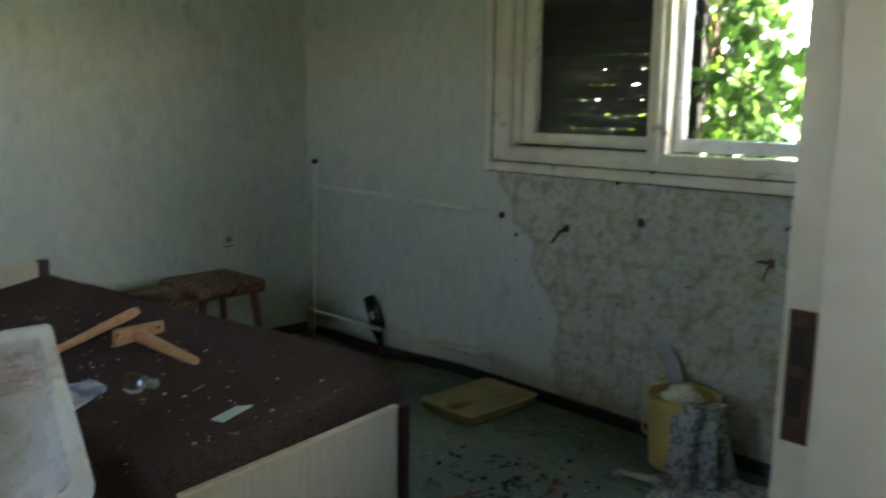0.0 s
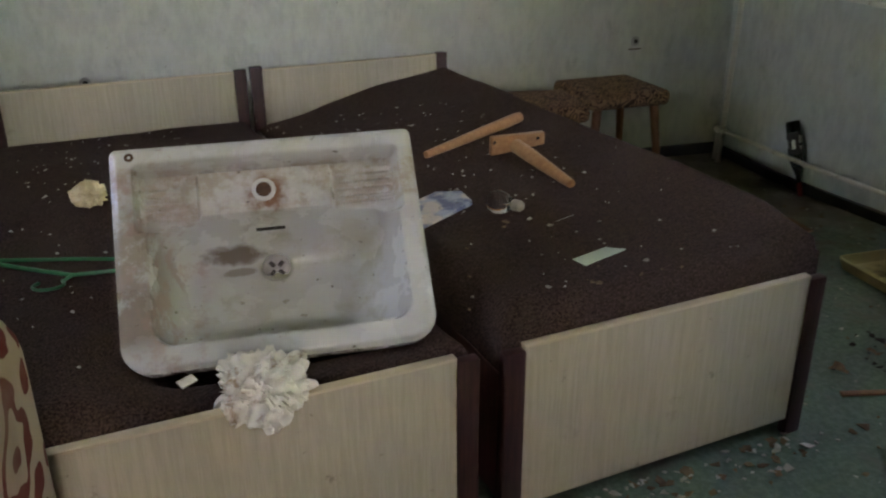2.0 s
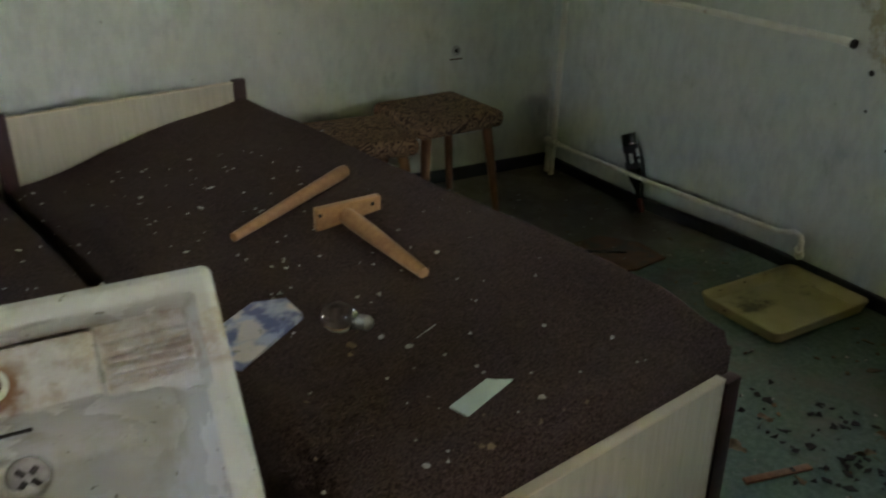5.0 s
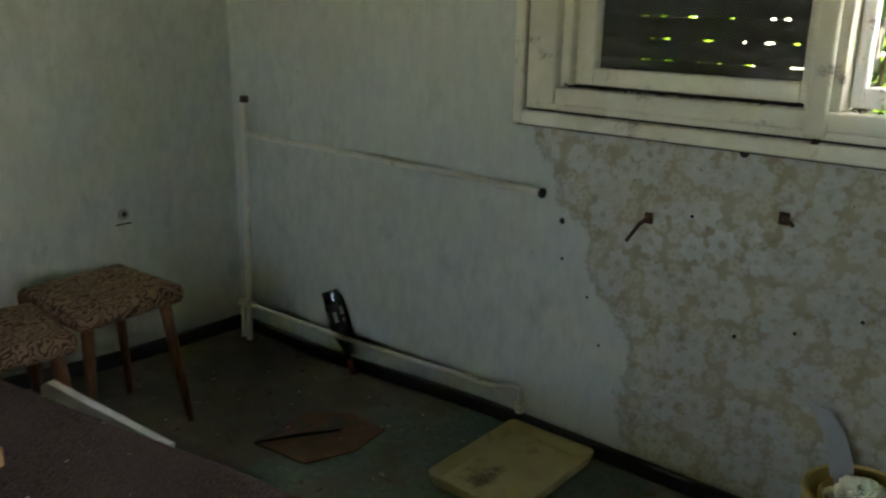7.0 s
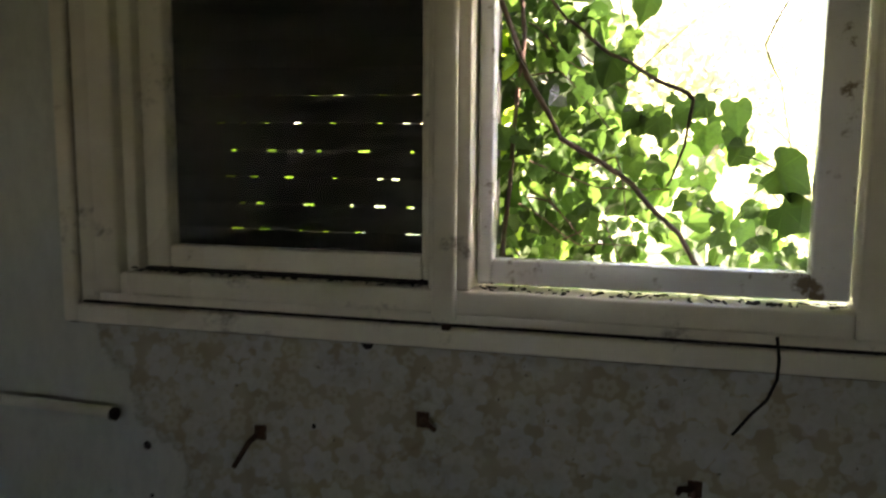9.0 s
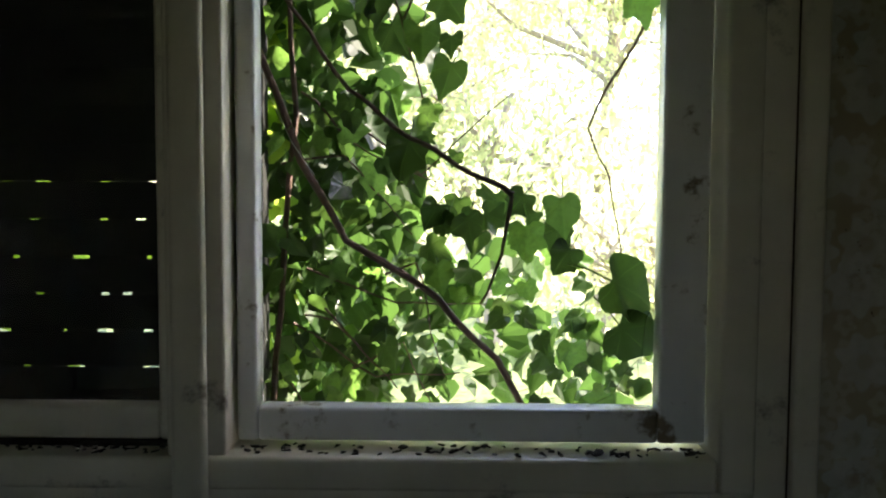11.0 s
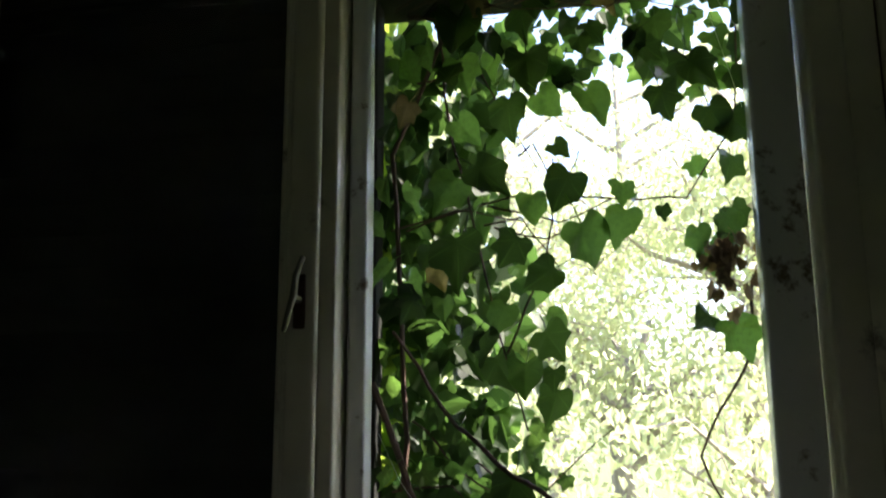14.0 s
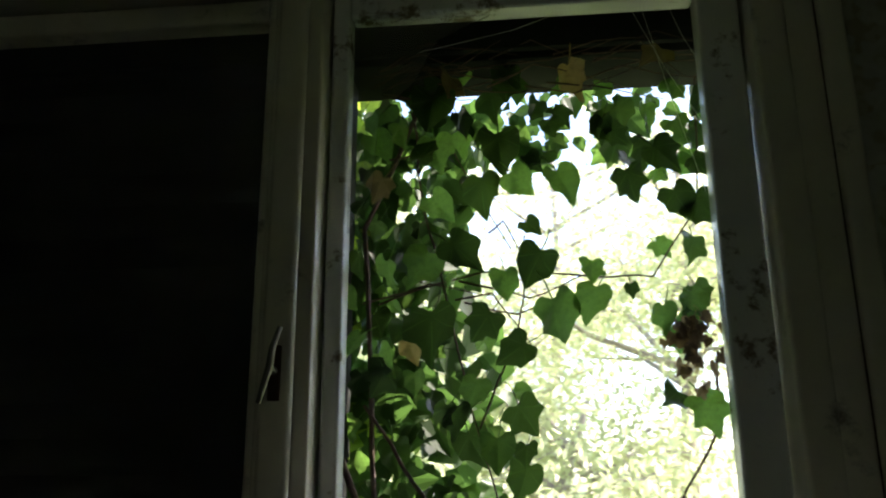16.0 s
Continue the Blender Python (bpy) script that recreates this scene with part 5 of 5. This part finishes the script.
bracket(-1.362, 0.838, [(0, -0.004, 0), (0.012, -0.025, 0.004), (0.035, -0.040, -0.006)], "short rusty radiator bracket on the wall")
b3 = bracket(-0.835, 0.755, [(0, -0.004, 0.0), (-0.028, -0.03, 0.008), (-0.03, -0.045, 0.006)], "rusty T-shaped radiator bracket on the wall")
part("hook", tube(bmesh.new(), [(0.0, -0.012, 0.0), (-0.004, -0.03, -0.03), (-0.012, -0.034, -0.06)], [0.006, 0.005, 0.004], 8), M_RUST, b3)
for x, z, r in ((-2.002, 0.716, 0.008), (-1.995, 0.60, 0.004), (-1.60, 0.80, 0.004), (-1.30, 0.55, 0.004), (-1.48, 0.985, 0.010), (-1.90, 0.50, 0.004), (-1.85, 0.36, 0.004), (-1.45, 0.50, 0.005), (-1.15, 0.62, 0.004)):
    single("plug_hole", lathe(bmesh.new(), [(0.001, 0.002), (r, 0.0015), (r * 1.25, 0.0)], 10), M_DARK, "small dark plug hole in the wall", "hole", pose(x, YW, z, 90), group="holes in the wall")
for y, z in ((2.484, 0.543), (-0.01, 0.496)):
    so = thing("wall_socket", "remains of an old round wall socket", "socket", pose(XL, y, z, 0, 90, 0), group="old wall sockets")
    part("ring", lathe(bmesh.new(), [(0.012, 0.003), (0.016, 0.005), (0.021, 0.004), (0.023, 0.0), (0.012, 0.0)], 20), M_METAL, so)
    part("core", lathe(bmesh.new(), [(0.002, 0.003), (0.010, 0.0035), (0.0115, 0.0)], 16), M_DARK, so)
    part("stain_plate", boxed(0.034, 0.040, -0.035, 0.03, 0, 0.0025, 0.001), M_RUST, so)
single("cable", tube(bmesh.new(), [(-0.712, 2.966, 1.060), (-0.707, 2.962, 1.02), (-0.708, 2.966, 0.985), (-0.722, 2.970, 0.945), (-0.75, 2.965, 0.915), (-0.772, 2.962, 0.885), (-0.778, 2.962, 0.878)], 0.0028, 8), M_DARK, "short black cable hanging from the window frame", "cable")

# ---------- things on the floor ----------
tray = thing("tray", "dirty yellowed plastic tray on the floor", "tray", pose(-1.962, 2.745, 0.0, 0, 0, 1))
bm = bmesh.new()
prof_o = [(0.146, 0.206, 0.0), (0.156, 0.216, 0.034), (0.150, 0.210, 0.035), (0.136, 0.196, 0.007)]


def ring_rect(bm, hx, hy, z, r=0.025, n=5):
    vs = []
    for cx, cy, a0 in ((hx - r, hy - r, 0), (-hx + r, hy - r, 90), (-hx + r, -hy + r, 180), (hx - r, -hy + r, 270)):
        for i in range(n + 1):
            a = radians(a0 + 90 * i / n)
            vs.append(bm.verts.new((cx + r * math.cos(a), cy + r * math.sin(a), z)))
    return vs


rings = [ring_rect(bm, *p) for p in prof_o]
for r0, r1 in zip(rings, rings[1:]):
    for i in range(len(r0)):
        j = (i + 1) % len(r0)
        bm.faces.new((r0[i], r0[j], r1[j], r1[i]))
bm.faces.new(rings[0]), bm.faces.new(rings[-1])
part("body", bm, M_TRAY, tray)
bm = bmesh.new()
loop = [Vector(v.co) for v in ring_rect(bm, 0.154, 0.214, 0.0365)]
bm.free()
part("rim", tube(bmesh.new(), loop + [loop[0] + Vector((0, 0.0004, 0))], 0.0042, 6), M_TRAY, tray, "thin rolled edge of the tray")

axis = (Vector((-3.012, 2.966, 0.262)) - Vector((-2.868, 2.955, -0.042))).normalized()
flat_dir = (Vector((0, 1, 0)) - axis * axis.y).normalized()
wide_dir = flat_dir.cross(axis)
# a flat hip bottle, half as deep as it is wide
BOTTLE = Matrix.Translation((-2.868, 2.955, -0.042)) @ Matrix((wide_dir, flat_dir * 0.62, axis)).transposed().to_4x4()
bottle = thing("bottle", "dark green bottle standing upside down against the wall", "bottle", BOTTLE)
BP = [(0.011, 0.03), (0.0135, 0.034), (0.0135, 0.075), (0.017, 0.10), (0.034, 0.145), (0.041, 0.175), (0.0415, 0.30), (0.039, 0.335), (0.032, 0.327)]
part("glass", lathe(bmesh.new(), BP, 26), M_BOTTLE, bottle)
part("cap", lathe(bmesh.new(), [(0.012, 0.0), (0.0155, 0.003), (0.0155, 0.055), (0.0145, 0.062)], 18), M_RED, bottle, "dark red screw cap")
bm = bmesh.new()
lab = [[bm.verts.new((0.0425 * math.cos(a), 0.0425 * math.sin(a), z)) for a in (radians(q) for q in range(0, 361, 12))] for z in (0.185, 0.285)]
for i in range(30):
    bm.faces.new((lab[0][i], lab[0][i + 1], lab[1][i + 1], lab[1][i]))
label_ob = part("label", bm, M_DARK, bottle, "dark label with pale worn print")
for q, z0, z1, w in ((0, 0.235, 0.268, 34), (0, 0.205, 0.222, 26), (60, 0.24, 0.26, 26), (-60, 0.21, 0.25, 24), (120, 0.22, 0.26, 30), (180, 0.22, 0.26, 30), (240, 0.22, 0.26, 30)):
    bm = bmesh.new()
    lab = [[bm.verts.new((0.0432 * math.cos(a), 0.0432 * math.sin(a), z)) for a in (radians(q - w / 2 + w * i / 6) for i in range(7))] for z in (z0, z1)]
    for i in range(6):
        bm.faces.new((lab[0][i], lab[0][i + 1], lab[1][i + 1], lab[1][i]))
    part("print", bm, M_LABEL, label_ob)

BX, BY = -1.055, 2.850
bucket = thing("bucket", "yellow plastic bucket filled with rubbish by the wall", "bucket", pose(BX, BY, 0))
part("pail", lathe(bmesh.new(), [(0.092, 0.0), (0.102, 0.004), (0.124, 0.245), (0.131, 0.247), (0.133, 0.265), (0.128, 0.272), (0.120, 0.268), (0.116, 0.24), (0.098, 0.02), (0.05, 0.015)], 40), M_BUCKET, bucket)
part("inner_rim", lathe(bmesh.new(), [(0.078, 0.17), (0.084, 0.250), (0.090, 0.262), (0.096, 0.252), (0.095, 0.17)], 36), M_BUCKET, bucket, "smaller yellow pot inside")
part("handle", tube(bmesh.new(), [(0.134 * math.cos(a), 0.134 * math.sin(a), 0.250 - 0.12 * math.sin(a - radians(150))) for a in (radians(150 + 18 * i) for i in range(11))], 0.004, 8), M_BUCKET, bucket)
bm = bmesh.new()
strip = [(-0.06, 0.05, 0.27), (-0.075, 0.07, 0.33), (-0.105, 0.085, 0.39), (-0.15, 0.09, 0.44)]
va = [bm.verts.new((x - 0.020, y - 0.02, z)) for x, y, z in strip] + [bm.verts.new((x - 0.019, y - 0.018, z + 0.001)) for x, y, z in strip]
vb = [bm.verts.new((x + 0.026, y + 0.010, z - 0.012)) for x, y, z in strip] + [bm.verts.new((x + 0.027, y + 0.012, z - 0.011)) for x, y, z in strip]
for i in range(3):
    bm.faces.new((va[i], va[i + 1], vb[i + 1], vb[i]))
    bm.faces.new((va[i + 4], vb[i + 4], vb[i + 5], va[i + 5]))
single("paper_strip", bm, M_PALE, "pale paper strip sticking out of the bucket", "paper", pose(BX, BY, -0.03))
crumple("rubbish_bag", M_PAPER, (0.075, 0.075, 0.045), pose(BX, BY, 0.245), "pale crumpled rubbish in the bucket", 5.5, 1.0)

# cloth thrown over the bucket's rim and trailing on the floor
bm = bmesh.new()
NU, NV = 90, 60
sheet = []
for i in range(NU + 1):
    u = i / NU
    rowv = []
    for j in range(NV + 1):
        v = j / NV
        ang = radians(-128 + 150 * u)
        fold = math.sin(u * 21 + 2.2 * v + 2 * noise.noise((u * 3, v * 2, 7)))
        hang = smooth(0.1, 0.72, v)
        rad = 0.066 + 0.055 * v + 0.026 * fold * (0.25 + hang) + 0.035 * noise.noise((u * 6, v * 5, 2)) + 0.20 * smooth(0.70, 1.0, v) * (0.8 + 0.4 * noise.noise((u * 4, 1, 9)))
        zz = 0.268 * (1 - smooth(0.05, 0.76, v)) + 0.010 + 0.030 * max(0.0, noise.noise((u * 9, v * 8, 5))) * smooth(0.6, 0.9, v) + 0.016 * max(0.0, fold) * smooth(0.6, 0.9, v)
        if v < 0.12:
            rad = 0.03 + 0.45 * v
            zz = 0.275 + 0.06 * v + 0.012 * fold * v
        rowv.append(bm.verts.new((BX + 0.105 + rad * math.cos(ang), BY - 0.045 + rad * math.sin(ang), zz)))
    sheet.append(rowv)
for i in range(NU):
    for j in range(NV):
        bm.faces.new((sheet[i][j], sheet[i + 1][j], sheet[i + 1][j + 1], sheet[i][j + 1]))
cloth = single("cloth", bm, M_CLOTH, "grey printed cloth thrown over the bucket", "cloth")
mod = cloth.modifiers.new("thickness", "SOLIDIFY")
mod.thickness = 0.003

bm = bmesh.new()
pts = [(-2.70, 2.36), (-2.46, 2.37), (-2.40, 2.52), (-2.43, 2.68), (-2.60, 2.70), (-2.74, 2.62)]
lo, hi = [bm.verts.new((x, y, dip(x, y))) for x, y in pts], [bm.verts.new((x, y, dip(x, y) + 0.0055)) for x, y in pts]
bm.faces.new(lo), bm.faces.new(hi)
for i in range(len(pts)):
    j = (i + 1) % len(pts)
    bm.faces.new((lo[i], lo[j], hi[j], hi[i]))
single("hardboard_piece", bm, M_BOARD, "broken piece of brown hardboard on the floor", "board", smooth=False)
single("stick", tube(bmesh.new(), [(-2.66, 2.34, 0.003), (-2.60, 2.47, -0.002), (-2.54, 2.59, -0.009)], [0.003, 0.0055, 0.003], 6), M_DARK, "dark stick lying on the hardboard", "stick")
single("wood_lath", boxed(-0.09, 0.09, -0.010, 0.010, 0, 0.007, 0.002), M_STOOLWOOD, "short brown wooden lath by the bed", "lath", pose(-1.40, 2.08, 0.0, 0, 0, 78))


def floor_spot(r):
    return Vector((r.uniform(-3.4, -0.2), r.uniform(1.75, 2.95), 0.002))


def bed_foot_spot(r):
    p = BED @ Vector((r.uniform(0.0, 0.85), abs(r.gauss(0.03, 0.05)) + 0.02, 0))
    return Vector((p.x, p.y, 0.003))


def wall_spot(r):
    return Vector((r.uniform(-1.7, -0.9), 2.92 - abs(r.gauss(0, 0.12)), 0.004))


def heap_spot(r):
    return Vector((r.gauss(-1.36, 0.15), r.gauss(2.30, 0.10), 0.004 + abs(r.gauss(0, 0.008))))


chips("floor_chips", 170, floor_spot, 0.003, 0.010, M_CHIP, "pale chips scattered on the floor", 11)
chips("floor_litter", 160, floor_spot, 0.004, 0.016, M_BROWNBIT, "brown litter scattered on the floor", 12)
chips("bed_foot_litter", 70, bed_foot_spot, 0.005, 0.016, M_CHIP, "plaster chips along the foot of the bed", 13)
chips("bed_foot_litter", 60, bed_foot_spot, 0.005, 0.018, M_BROWNBIT, "brown litter along the foot of the bed", 14)
chips("wall_litter", 90, wall_spot, 0.004, 0.016, M_BROWNBIT, "dry litter along the skirting", 15)
chips("dirt_heap", 90, heap_spot, 0.006, 0.020, M_DARK, "dark heap of dirt and dry leaves on the floor", 16)
DRY = leaf_mesh("dry_leaf", M_BROWNBIT, 0.5, 1.0, 40)
for x, y, s in ((-1.28, 2.34, 0.06), (-1.22, 2.38, 0.05), (-1.33, 2.31, 0.05), (-1.12, 2.52, 0.05), (-1.55, 2.20, 0.045), (-1.50, 2.06, 0.05), (-1.18, 2.30, 0.055), (-1.36, 2.40, 0.04)):
    ob = new("dry_leaf", DRY)
    ob.matrix_basis = pose(x, y, 0.018, rng.uniform(-20, 20), rng.uniform(-20, 20), rng.uniform(0, 360)) @ Matrix.Scale(s, 4)
    tagged(ob, "curled dry brown leaf on the floor", "leaf", "dry leaves on the floor")


def ledge_spot(r):
    half = r.random() < 0.6
    x = r.uniform(-2.03, -1.36) if half else r.uniform(-1.25, -0.60)
    return Vector((x, YW + r.uniform(-0.01, 0.032), 1.108 + abs(r.gauss(0, 0.003))))


chips("ledge_dirt", 260, ledge_spot, 0.003, 0.009, M_DARK, "dark dirt along the window ledge", 21)


def sill_spot(r):
    return Vector((r.uniform(-2.15, -0.47), YW - r.uniform(0.006, 0.024), 1.036 + abs(r.gauss(0, 0.001))))


chips("sill_dirt", 90, sill_spot, 0.002, 0.005, M_DARK, "dark dirt on the window sill", 22)
web = thing("cobweb", "fine cobweb threads in the corner of the window", "cobweb")
for a, b in (((-0.70, 3.07, 2.46), (-0.652, 3.07, 2.33)), ((-0.76, 3.08, 2.455), (-0.655, 3.07, 2.22)), ((-0.74, 3.08, 2.46), (-0.66, 3.07, 2.10)), ((-1.12, 3.08, 2.38), (-0.80, 3.07, 2.462)), ((-1.222, 3.07, 1.62), (-1.16, 3.1, 1.50))):
    a, b = Vector(a), Vector(b)
    part("thread", tube(bmesh.new(), [a, a.lerp(b, 0.5) - Vector((0, 0, 0.012)), b], 0.00045, 4), M_WHITE, web)
